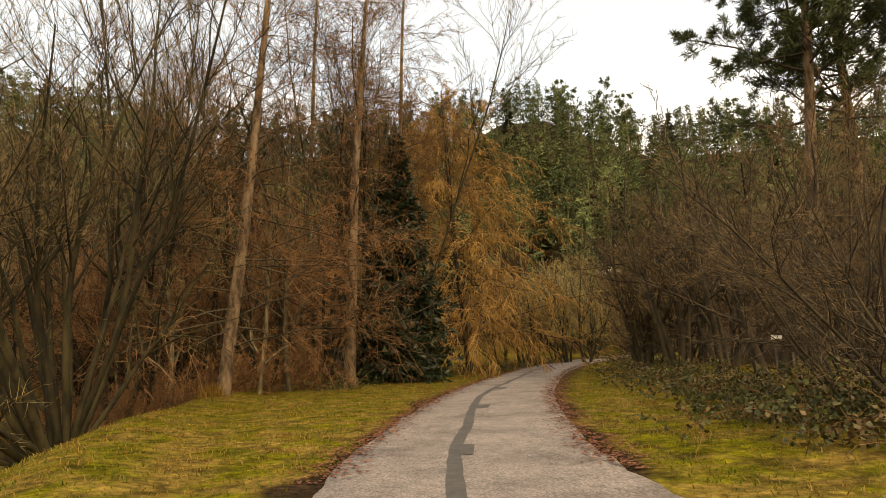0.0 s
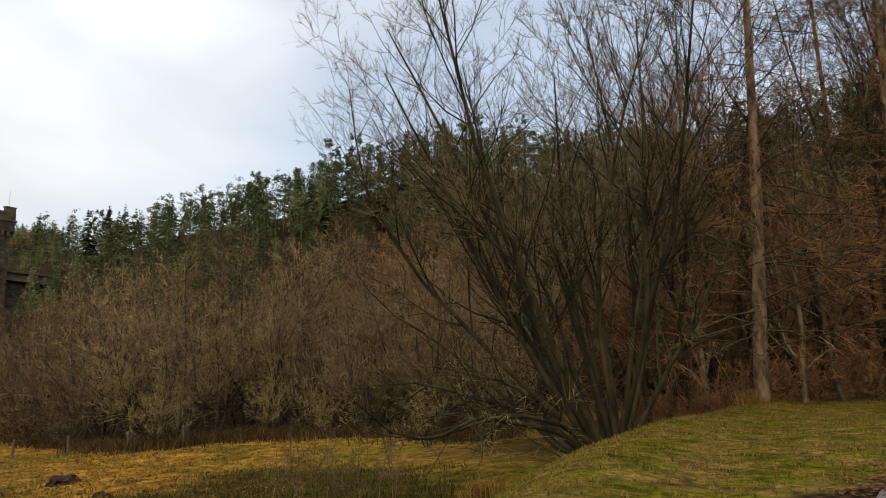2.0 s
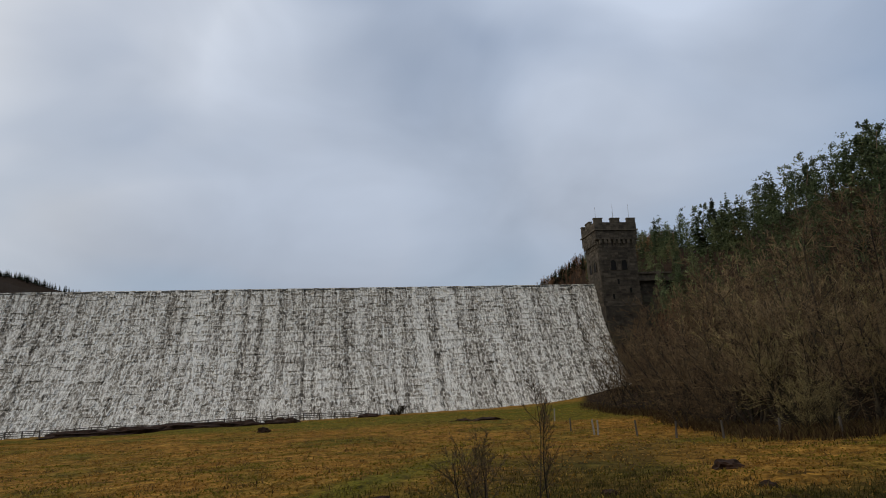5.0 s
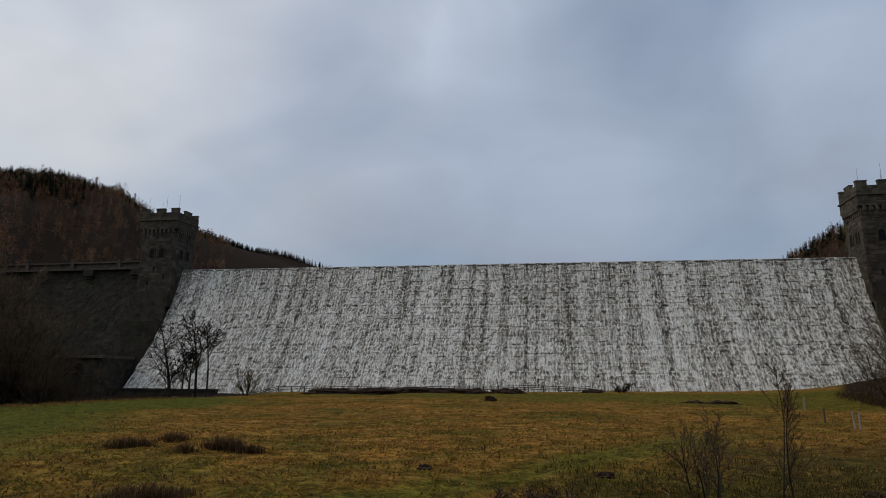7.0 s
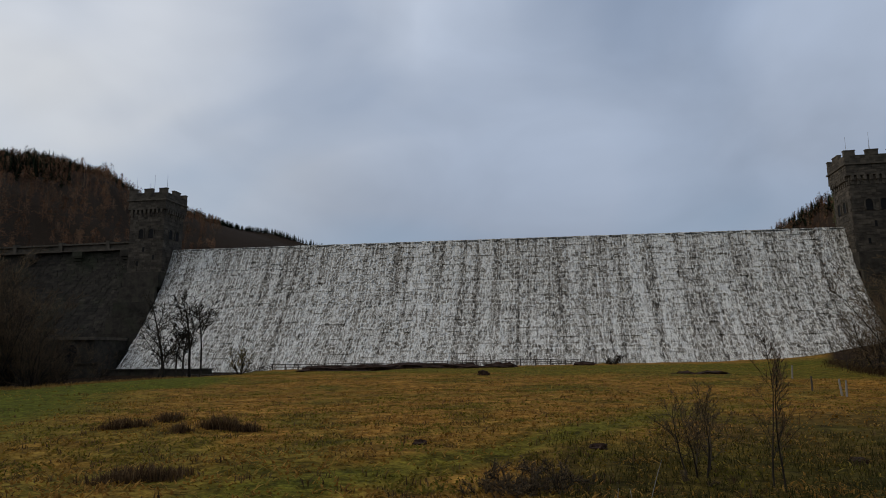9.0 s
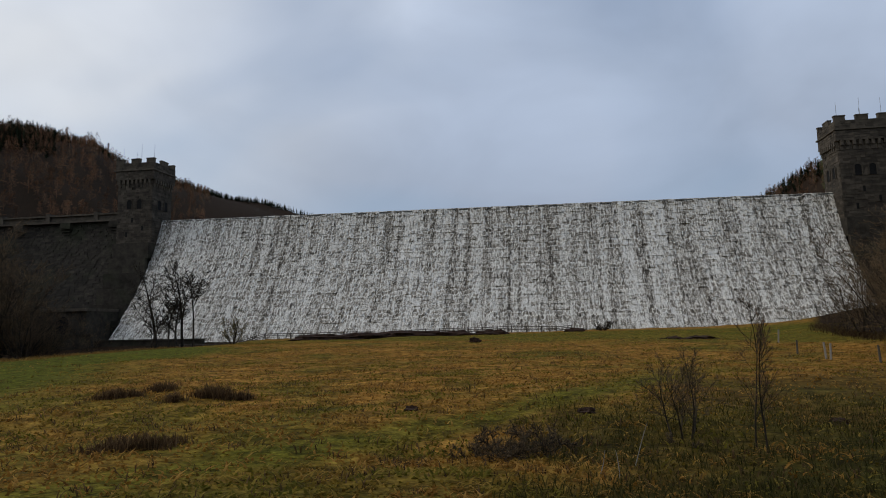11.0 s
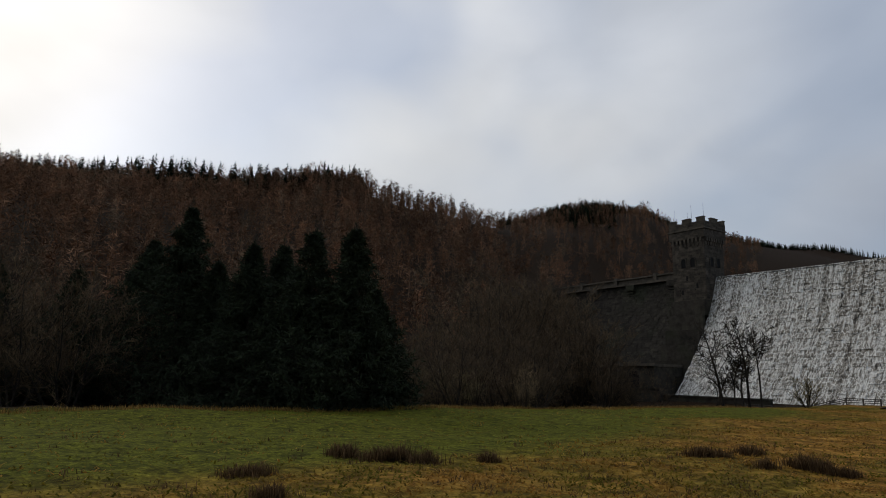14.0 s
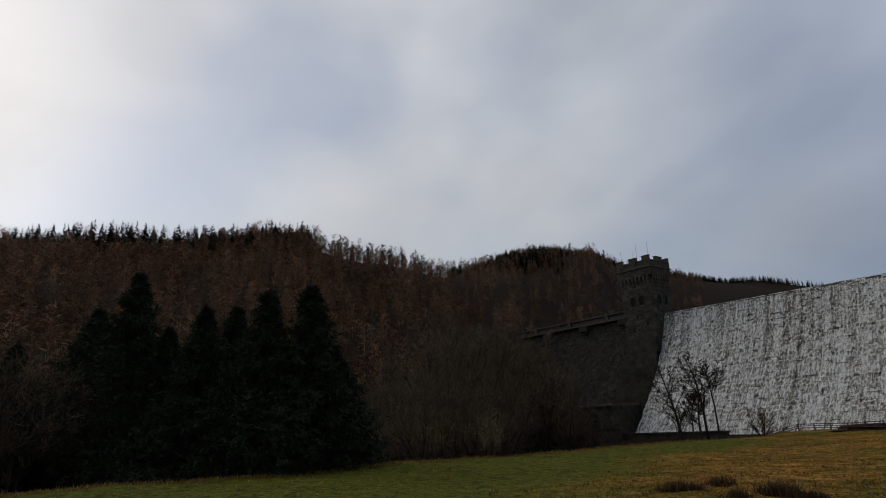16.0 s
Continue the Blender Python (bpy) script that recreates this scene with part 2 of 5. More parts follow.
# ---- ground: turf, rough grass and leaf litter ----
def ground_material():
    m, nt, p = mat("turf_and_litter", 1.0)
    p.inputs["Specular IOR Level"].default_value = 0.05
    big = noise_tex(nt, 0.09, 4, 0.55, distort=0.6)
    mid = noise_tex(nt, 0.7, 5, 0.65, distort=0.4)
    fine = noise_tex(nt, 7.0, 5, 0.7)
    tan_ = ramp(nt, mid, [(0.3, (0.13, 0.075, 0.016)), (0.48, (0.34, 0.165, 0.028)), (0.68, (0.50, 0.27, 0.055))])
    olive = ramp(nt, mid, [(0.32, (0.075, 0.062, 0.009)), (0.55, (0.19, 0.145, 0.02)), (0.75, (0.31, 0.215, 0.035))])
    rough_grass = mix(nt, ramp(nt, big, [(0.34, (0, 0, 0)), (0.52, (1, 1, 1))]), olive, tan_)
    green = ramp(nt, fine, [(0.3, (0.055, 0.056, 0.003)), (0.55, (0.125, 0.115, 0.008)), (0.8, (0.21, 0.17, 0.018))])
    sward = ramp(nt, fine, [(0.3, (0.05, 0.056, 0.005)), (0.55, (0.132, 0.134, 0.012)), (0.8, (0.235, 0.205, 0.028))])
    verge = mix(nt, ramp(nt, noise_tex(nt, 0.9, 4, 0.6, distort=0.5), [(0.42, (0, 0, 0)), (0.58, (1, 1, 1))]), green, ramp(nt, fine, [(0.3, (0.11, 0.08, 0.02)), (0.7, (0.25, 0.165, 0.042))]))
    litter = ramp(nt, fine, [(0.3, (0.015, 0.01, 0.006)), (0.55, (0.04, 0.024, 0.013)), (0.8, (0.095, 0.052, 0.027))])
    col = mix(nt, attr(nt, "green"), rough_grass, sward)
    col = mix(nt, attr(nt, "verge"), col, verge)
    col = mix(nt, attr(nt, "litter"), col, litter)
    col = mix(nt, attr(nt, "rank"), col, ramp(nt, mid, [(0.3, (0.02, 0.022, 0.006)), (0.55, (0.054, 0.05, 0.011)), (0.75, (0.11, 0.086, 0.024))]))
    col = mix(nt, 1.0, col, ramp(nt, fine, [(0.25, (0.55,) * 3), (0.75, (1.3,) * 3)]), 'MULTIPLY')
    clump = noise_tex(nt, 1.7, 4, 0.65, (1, 1, 1), 0.6)
    col = mix(nt, 1.0, col, ramp(nt, clump, [(0.34, (0.3,) * 3), (0.5, (0.8,) * 3), (0.68, (1.3,) * 3)]), 'MULTIPLY')
    nt.links.new(col, p.inputs["Base Color"])
    bump(nt, p, clump, 0.9, 0.12)
    return m


def shape_masks(x, y):
    r, az = np.hypot(x, y), np.degrees(np.arctan2(x, y))
    off = y - np.interp(x, BANK_X, BANK_Y)
    foot = np.interp(az, HILL[:, 0], HILL[:, 1])
    lane_off = np.abs(y - np.interp(x, ROAD_X, ROAD_Y)) * np.interp(x, [4, 9, 16], [1.0, 0.95, 0.89])
    verge = smooth01(1 - (off - 1.5) / 3.5) * (r < 90)
    litter = smooth01((r - foot + 3 + 8 * wander(x, y, 7)) / 8)
    litter = np.maximum(litter, smooth01((-57.5 - 3.5 * smooth01((y - 15) / 45) - x) / 3) * (r < 400))
    litter = np.maximum(litter, (az > 20) * (az < 70) * smooth01((r - np.interp(az, [20, 22, 24, 27, 31, 34, 45, 60, 70], [112, 96, 88, 70, 54, 47, 49, 43, 40]) + 5 * wander(x, y, 5)) / 4))
    # a wood floor begins a few metres in from the far verge; dead leaves lie along both edges of the lane
    back = y < np.interp(x, ROAD_X, ROAD_Y)
    litter = np.maximum(litter, back * smooth01((lane_off - 9 - 3 * wander(x, y, 5)) / 3))
    litter = np.maximum(litter, smooth01((2.42 + 0.9 * wander(x, y, 1.1) - lane_off) / 0.3))
    litter = np.maximum(litter, 0.85 * smooth01((off - 3.0) / 2) * smooth01((x - 22) / 6) * smooth01((20 - off) / 12))
    # mown strip by the far edge of the meadow, and a track across it
    green = smooth01((-25 - 0.33 * (y - 30) - x + 16 * wander(x, y, 25)) / 9) * smooth01((x + 64) / 6)
    green = np.maximum(green, smooth01((y - 84 + 0.45 * x) / 12) * smooth01((128 - y) / 6) * 0.75)
    track = np.abs(x + 5.5 - (y - 16) / 1.95 + 2.5 * wander(x, y, 14))
    green = np.maximum(green, 0.8 * smooth01((2.4 - track) / 1.8) * smooth01((48 - y) / 14))
    green = np.maximum(green, 0.45 * smooth01((26 - r + 22 * wander(x + 9, y, 6)) / 10) * (off > 2))
    green = np.maximum(green, 0.7 * smooth01((az - 44) / 8) * smooth01((x - 9) / 4) * (off > 2) * smooth01((50 - r) / 10) * (0.6 + 0.8 * wander(x, y, 5)).clip(0, 1))
    # rank dark growth in the damp corner below the bank
    rank = 0.85 * smooth01((31 - r + 14 * wander(x, y, 4)) / 10) * smooth01((az + 3 + 26 * wander(x, y, 6)) / 16) * (off > 3) * smooth01((70 - az) / 14)
    rank = np.maximum(rank, 0.7 * smooth01((x + 3 - (y - 16) / 1.95 + 9 * wander(x, y, 7)) / 5) * smooth01((58 - y) / 26) * smooth01((33 - az) / 10) * (off > 3))
    return verge, litter, green, rank


M_GROUND = ground_material()
ground = new("ground", mesh_from("ground", np.stack([GX, GY, GZ], -1), quads, M_GROUND, True))
for key, val in zip(("verge", "litter", "green", "rank"), shape_masks(GX, GY)):
    ground.data.attributes.new(key, 'FLOAT', 'POINT').data.foreach_set("value", val.ravel().astype(np.float32))
tagged(ground, "rough winter meadow and wooded valley slopes", "ground", kind="structure")

# ---- lane ----
def road_material():
    m, nt, p = mat("worn_asphalt", 0.85)
    big = noise_tex(nt, 0.7, 5, 0.6)
    fine = noise_tex(nt, 28.0, 4, 0.7)
    col = ramp(nt, big, [(0.3, (0.135, 0.115, 0.108)), (0.5, (0.205, 0.18, 0.172)), (0.7, (0.25, 0.215, 0.20))])
    col = mix(nt, 1.0, col, ramp(nt, fine, [(0.36, (0.5,) * 3), (0.64, (1.35,) * 3)]), 'MULTIPLY')
    worn = noise_tex(nt, 5.0, 5, 0.7, distort=0.6)
    col = mix(nt, 1.0, col, ramp(nt, worn, [(0.33, (0.72,) * 3), (0.5, (1.0,) * 3), (0.68, (1.2,) * 3)]), 'MULTIPLY')
    crack = noise_tex(nt, 1.1, 6, 0.6, distort=1.5)
    col = mix(nt, ramp(nt, crack, [(0.487, (0, 0, 0)), (0.5, (0.7,) * 3), (0.513, (0, 0, 0))]), col, (0.07, 0.062, 0.058))
    nt.links.new(col, p.inputs["Base Color"])
    bump(nt, p, fine, 0.8, 0.015)
    return m


M_ROAD = road_material()
M_TAR = simple("tar_seam", [(0.3, (0.05, 0.048, 0.048)), (0.7, (0.085, 0.08, 0.08))], 6.0, 0.75)
LANE_S = np.linspace(-40, 72, 220)
LANE_Y = np.interp(LANE_S, ROAD_X, ROAD_Y)
LANE_Y = np.convolve(np.pad(LANE_Y, 8, mode="edge"), np.ones(17) / 17, mode="valid")
tx, ty = np.gradient(LANE_S), np.gradient(LANE_Y)
ln = np.hypot(tx, ty)
NX, NY = -ty / ln, tx / ln


def lane_strip(offsets, lift, i0=0, i1=220, wav=0.0, seed=0):
    rng = np.random.RandomState(seed)
    rows_ = []
    for o in offsets:
        o = np.asarray(o) + wav * rng.normal(0, 1, i1 - i0)
        s_, c_, nx_, ny_ = LANE_S[i0:i1], LANE_Y[i0:i1], NX[i0:i1], NY[i0:i1]
        rows_.append(np.stack([s_ + nx_ * o, c_ + ny_ * o, land(s_, c_) + lift + 0.03 * (1 - np.abs(o) / 2.2)], -1))
    V = np.stack(rows_, 1)
    n, k = V.shape[:2]
    ii = np.arange(n * k).reshape(n, k)
    return V, np.stack([ii[:-1, :-1], ii[1:, :-1], ii[1:, 1:], ii[:-1, 1:]], -1).reshape(-1, 4)


v, q = lane_strip((-2.05, -1.95, -1.2, 0, 1.2, 1.95, 2.05), 0.05, 0, 192, 0.03, 4)
v[:, (0, -1), 2] -= 0.12
road = new("road", mesh_from("road", v, q, M_ROAD, True))
tagged(road, "narrow worn asphalt lane curving into the wood", "road", kind="structure")
tw = 0.02 * np.sin(LANE_S * 1.3) + 0.12 * np.sin(LANE_S * 0.31 + 1.0)
v, q = lane_strip((tw[80:192] + 0.24, tw[80:192] + 0.46), 0.056, 80, 192, 0.01, 2)
seam = new("tar_seam", mesh_from("tar_seam", v, q, M_TAR, True))
tagged(seam, "dark tarred seam along the lane", "road repair", kind="structure")
for x0, x1, o0, o1 in ((9.2, 9.8, -0.05, 0.3), (16.6, 17.2, -0.1, 0.4), (23.5, 24.0, -0.1, 0.5)):
    i0, i1 = np.searchsorted(LANE_S, (x0, x1))
    v, q = lane_strip((o0, o1), 0.0605, i0, max(i1, i0 + 2) + 1, 0.015, 3)
    tagged(new("tar_patch", mesh_from("tar_patch", v, q, M_TAR, True)), "square dark tar patch beside the seam", "road repair", kind="structure")


# ---- dam ----
def stone_material(name, dark, light, moss=0.0):
    m, nt, p = mat(name, 0.9)
    f = noise_tex(nt, 0.5, 6, 0.65)
    col = ramp(nt, f, [(0.3, dark), (0.7, light)])
    v = ramp(nt, island(nt), [(0.0, (0.65,) * 3), (0.6, (1.0,) * 3), (1.0, (1.35,) * 3)])
    col = mix(nt, 1.0, col, v, 'MULTIPLY')
    if moss:
        g = ramp(nt, noise_tex(nt, 0.12, 4, 0.6), [(0.5, (0, 0, 0)), (0.7, (moss,) * 3)])
        col = mix(nt, g, col, (0.04, 0.055, 0.02))
    nt.links.new(col, p.inputs["Base Color"])
    bump(nt, p, noise_tex(nt, 5, 4), 0.6, 0.06)
    return m


def water_material():
    """Thin white water breaking over rough courses: foam along ledges and joints, brown stone between, darker lanes down the face."""
    m, nt, p = mat("tumbling_water", 0.55)
    c = nt.nodes.new("ShaderNodeTexCoord")
    xyz = nt.nodes.new("ShaderNodeSeparateXYZ")
    nt.links.new(c.outputs["Object"], xyz.inputs["Vector"])

    def bent(scale, stretch, amount, axis):
        n = noise_tex(nt, scale, 3, 0.6, stretch)
        a = node(nt, "ShaderNodeMath")
        a.operation = 'MULTIPLY_ADD'
        a.inputs[1].default_value = amount
        nt.links.new(n, a.inputs[0])
        nt.links.new(xyz.outputs[axis], a.inputs[2])
        return a.outputs["Value"]

    def courses(wide, high, wob, mortar, soft, shift):
        v = nt.nodes.new("ShaderNodeCombineXYZ")
        nt.links.new(bent(1.6, (1, 0.3, 0.5), wob, "X"), v.inputs["X"])
        nt.links.new(bent(1.0, (0.9, 0.1, 0.1), 3.4, "Z"), v.inputs["Y"])
        v.inputs["Z"].default_value = shift
        b = node(nt, "ShaderNodeTexBrick", Scale=1.0)
        b.inputs["Mortar Size"].default_value, b.inputs["Mortar Smooth"].default_value = mortar, soft
        b.inputs["Brick Width"].default_value, b.inputs["Row Height"].default_value = wide, high
        b.inputs["Color1"].default_value, b.inputs["Color2"].default_value, b.inputs["Mortar"].default_value = (0.0, 0, 0, 1), (0.5, 0.5, 0.5, 1), (1, 1, 1, 1)
        b.offset_frequency, b.squash_frequency, b.squash = 2, 3, 1.35
        nt.links.new(v.outputs["Vector"], b.inputs["Vector"])
        return b.outputs["Color"]

    big = courses(1.5, 1.15, 1.3, 0.13, 0.7, 0.0)
    small = courses(0.8, 0.95, 1.1, 0.12, 0.7, 3.0)
    net = mix(nt, 0.45, big, small)
    drip = noise_tex(nt, 1.0, 4, 0.65, (2.4, 0.4, 0.55), 0.4)
    slot = noise_tex(nt, 1.0, 2, 0.5, (2.1, 0.3, 0.5), 0.3)
    froth = noise_tex(nt, 1.0, 5, 0.7, (3.5, 2.0, 3.5), 0.2)
    lane = noise_tex(nt, 1.0, 5, 0.68, (0.5, 0.0, 0.012))
    wide_lane = noise_tex(nt, 1.0, 2, 0.5, (0.075, 0.0, 0.012))
    sheet = mix(nt, 0.36, net, ramp(nt, drip, [(0.36, (0, 0, 0)), (0.62, (1, 1, 1))]))
    sheet = mix(nt, 0.15, sheet, ramp(nt, froth, [(0.3, (0, 0, 0)), (0.7, (1, 1, 1))]))
    flow = mix(nt, 0.3, ramp(nt, lane, [(0.34, (0, 0, 0)), (0.56, (1, 1, 1))]), ramp(nt, wide_lane, [(0.35, (0, 0, 0)), (0.62, (1, 1, 1))]))
    sheet = mix(nt, 0.27, sheet, flow)
    bare = ramp(nt, mix(nt, 0.4, slot, lane), [(0.35, (1, 1, 1)), (0.42, (0, 0, 0))])
    col = ramp(nt, sheet, [(0.22, (0.04, 0.033, 0.024)), (0.36, (0.18, 0.153, 0.115)), (0.48, (0.40, 0.362, 0.295)), (0.60, (0.74, 0.70, 0.62)), (0.72, (0.90, 0.87, 0.79))])
    col = mix(nt, bare, col, (0.06, 0.05, 0.037))
    nt.links.new(col, p.inputs["Base Color"])
    bump(nt, p, sheet, 0.8, 0.2)
    return m


M_STONE = stone_material("gritstone", (0.016, 0.0135, 0.01), (0.06, 0.05, 0.036), 0.3)
M_TOWER = stone_material("tower_gritstone", (0.034, 0.028, 0.02), (0.11, 0.09, 0.066))
# near-black colour stands for the shade inside windows, slits and culvert mouth
M_OPENING_SHADE = simple("opening_shade", [(0.3, (0.006, 0.006, 0.006)), (0.7, (0.012, 0.011, 0.01))], 1.0)
M_WATER = water_material()


def dam_face(u):
    """Profile of the face, u from 0 at the crest to 1 at the foot: how far out, how high."""
    return TOE * (0.42 * u + 0.58 * u ** 1.8), CREST - (CREST + 2.2) * u


def block_wall(x0, x1, y0, profile, rows_n, wide, proud, seed, inset=0.03):
    """Rough courses of blocks laid down a battered face; every block stands out by its own amount."""
    rng = np.random.RandomState(seed)
    V, F = [], []
    o = 0
    for r in range(rows_n):
        a0, h0 = profile(r / rows_n)
        a1, h1 = profile((r + 1) / rows_n)
        x = x0 - rng.uniform(0, wide)
        while x < x1:
            w = wide * rng.uniform(0.55, 1.5)
            xa, xb = max(x, x0) + inset, min(x + w, x1) - inset
            x += w
            if xb - xa < 0.15:
                continue
            t = proud * rng.uniform(0.1, 1.0) ** 1.5
            hh = (h0 - h1) * 0.06 * (inset > 0)
            V += [(xa, y0 - a0, h0 - hh), (xb, y0 - a0, h0 - hh), (xb, y0 - a1, h1 + hh), (xa, y0 - a1, h1 + hh),
                  (xa, y0 - a0 - t, h0 - hh), (xb, y0 - a0 - t, h0 - hh), (xb, y0 - a1 - t, h1 + hh), (xa, y0 - a1 - t, h1 + hh)]
            F += [(o + 4, o + 7, o + 6, o + 5), (o, o + 4, o + 5, o + 1), (o + 3, o + 2, o + 6, o + 7), (o, o + 3, o + 7, o + 4), (o + 1, o + 5, o + 6, o + 2)]
            o += 8
    return V, F


def backing(x0, x1, y0, profile, n, depth):
    """The solid behind the blocks."""
    bm = bmesh.new()
    prev = None
    for k in range(n + 1):
        a, h = profile(k / n)
        cur = [bm.verts.new((x, y, h)) for x, y in ((x0, y0 - a), (x1, y0 - a), (x1, y0 + depth), (x0, y0 + depth))]
        if prev:
            for i in range(4):
                j = (i + 1) % 4
                bm.faces.new((prev[i], cur[i], cur[j], prev[j]))
        else:
            bm.faces.new(cur[::-1])
        prev = cur
    bm.faces.new(prev)
    return bm


dam = empty("dam", pose(0, 0, 0), "gritstone masonry dam with white water pouring over its face", "dam", kind="structure")
tilt_crest(part("core", backing(DAM_L, DAM_R, DAM_Y, dam_face, 30, 6.0), M_WATER, dam, "wet dark stone under thin water").data)
v, q = block_wall(DAM_L, DAM_R, DAM_Y, dam_face, 46, 1.15, 0.34, 7, 0.0)
tagged(raw_part("water_face", tilt_crest(mesh_from("water_face", v, q, M_WATER)), dam, "white water breaking over rough stone courses"), kind="stuff")
# rounded lip over which the water slides
n = 10
bm = bmesh.new()
prev = None
for k in range(n + 1):
    a = math.pi * k / n
    cur = [bm.verts.new((x, DAM_Y + 1.4 - 1.75 * math.cos(a), CREST - 0.42 + 0.5 * math.sin(a))) for x in (DAM_L, DAM_R)]
    if prev:
        bm.faces.new((prev[0], prev[1], cur[1], cur[0]))
    prev = cur
M_LIP = simple("dark_smooth_water", [(0.3, (0.03, 0.03, 0.027)), (0.7, (0.085, 0.083, 0.075))], 0.6, 0.5, 4, 0.3, 0.03)
tilt_crest(part("lip", bm, M_LIP, dam, "smooth dark sheet of water at the crest").data)


def wing_face(u):
    return 14.0 * u ** 1.5, 31.6 - 34.5 * u


for x0, x1, seed, lift in ((-196.0, -120.6, 8, TILT), (76.8, 112.0, 9, 0.0)):
    wing = empty("dam_wing", pose(0, 0, lift), "dark coursed stone wing wall of the dam with a parapet", "wall", kind="structure")
    part("core", backing(x0, x1, 162.5, wing_face, 20, 5.0), M_STONE, wing)
    v, q = block_wall(x0, x1, 162.5, wing_face, 54, 1.25, 0.26, seed)
    tagged(raw_part("coursing", mesh_from("coursing", v, q, M_STONE), wing), kind="stuff")
    bm = bmesh.new()
    box(bm, x0, 161.9, 31.6, x1, 162.9, 32.95)
    part("parapet", bm, M_TOWER, wing)
    bm = bmesh.new()
    box(bm, x0, 161.3, 32.95, x1, 163.2, 33.4)
    part("coping", bm, M_TOWER, wing)
    bm = bmesh.new()
    box(bm, x0, 161.2, 31.0, x1, 162.6, 31.5)
    part("string_course", bm, M_TOWER, wing)
    for x in np.arange(x0 + 6, x1 - 3, 15.5):
        bm = bmesh.new()
        box(bm, x - 0.6, 161.2, 31.5, x + 0.6, 163.3, 33.9)
        part("pier", bm, M_TOWER, wing)
        # corbelled refuge standing out below the parapet
        bm = bmesh.new()
        box(bm, x + 4.4, 160.9, 29.6, x + 7.6, 162.6, 31.0)
        for k in range(4):
            box(bm, x + 4.5 + 0.25 * k, 161.0 + 0.25 * k, 29.2 - 0.8 * k, x + 7.5 - 0.25 * k, 162.6, 29.6 - 0.8 * k)
        part("refuge", bm, M_STONE, wing)


def arch_shade(bm, cx, w, z0, z1, face_y, depth, axis, out):
    """A round-headed opening: a near-black slab, inner shade put into its colour, set just behind jambs and a ring of
    stones.
    """
    pts = [(-w / 2, z0), (w / 2, z0), (w / 2, z1 - w / 2)]
    pts += [(math.cos(a) * w / 2, z1 - w / 2 + math.sin(a) * w / 2) for a in np.linspace(0, math.pi, 9)[1:-1]]
    pts += [(-w / 2, z1 - w / 2)]

    def at(u, z, d):
        return (cx + u, face_y + out * d, z) if axis == "x" else (face_y + out * d, cx + u, z)
    a = [bm.verts.new(at(u, z, 0.03)) for u, z in pts]
    b = [bm.verts.new(at(u, z, -depth)) for u, z in pts]
    bm.faces.new(a)
    for i in range(len(pts)):
        j = (i + 1) % len(pts)
        bm.faces.new((a[i], b[i], b[j], a[j]))


def arch_ring(bm, cx, w, z0, z1, face_y, axis, out, t=0.28):
    """Jambs, sill and a stone hood round an opening, standing proud."""
    zc = z1 - w / 2
    outline = [(-1, z0), (-1, zc)] + [(-math.cos(a), zc + math.sin(a) * w / 2) for a in np.linspace(0, math.pi, 9)[1:-1]] + [(1, zc), (1, z0)]
    prev = None
    for i, (s, z) in enumerate(outline):
        if abs(s) == 1 and z <= zc:
            inner, outer = (s * w / 2, z), (s * (w / 2 + t), z)
        else:
            inner = (s * w / 2, z)
            k = (w / 2 + t) / (w / 2)
            outer = (s * w / 2 * k, zc + (z - zc) * k)

        def at(p_, d):
            return (cx + p_[0], face_y + out * d, p_[1]) if axis == "x" else (face_y + out * d, cx + p_[0], p_[1])
        cur = [bm.verts.new(at(inner, -0.1)), bm.verts.new(at(inner, 0.14)), bm.verts.new(at(outer, 0.14)), bm.verts.new(at(outer, -0.1))]
        if prev:
            for a in range(4):
                b = (a + 1) % 4
                bm.faces.new((prev[a], prev[b], cur[b], cur[a]))
        prev = cur


def ring_blocks(x0, y0, x1, y1, z0, z1, course, wide, proud, seed):
    """Rock-faced blocks round the four sides of a tower."""
    rng = np.random.RandomState(seed)
    V, F, o = [], [], 0
    for z in np.arange(z0, z1 - 0.05, course):
        za, zb = z + 0.03, min(z + course, z1) - 0.03
        for (ax, ay), (bx, by) in (((x0, y0), (x1, y0)), ((x1, y0), (x1, y1)), ((x1, y1), (x0, y1)), ((x0, y1), (x0, y0))):
            L = math.hypot(bx - ax, by - ay)
            dx, dy = (bx - ax) / L, (by - ay) / L
            nx_, ny_ = dy, -dx
            s = -rng.uniform(0, wide)
            while s < L:
                w = wide * rng.uniform(0.6, 1.5)
                a, b = max(s, 0) + 0.02, min(s + w, L) - 0.02
                s += w
                if b - a < 0.1:
                    continue
                t = proud * rng.uniform(0.2, 1)
                for d in (0, t):
                    for ss, zz in ((a, za), (b, za), (b, zb), (a, zb)):
                        V.append((ax + dx * ss + nx_ * d, ay + dy * ss + ny_ * d, zz))
                F += [(o + 4, o + 5, o + 6, o + 7), (o, o + 1, o + 5, o + 4), (o + 1, o + 2, o + 6, o + 5), (o + 2, o + 3, o + 7, o + 6), (o + 3, o, o + 4, o + 7)]
                o += 8
    return V, F


M_POLE = simple("grey_metal", [(0.3, (0.25, 0.25, 0.25)), (0.7, (0.35, 0.35, 0.35))], 3.0, 0.5, b=0)


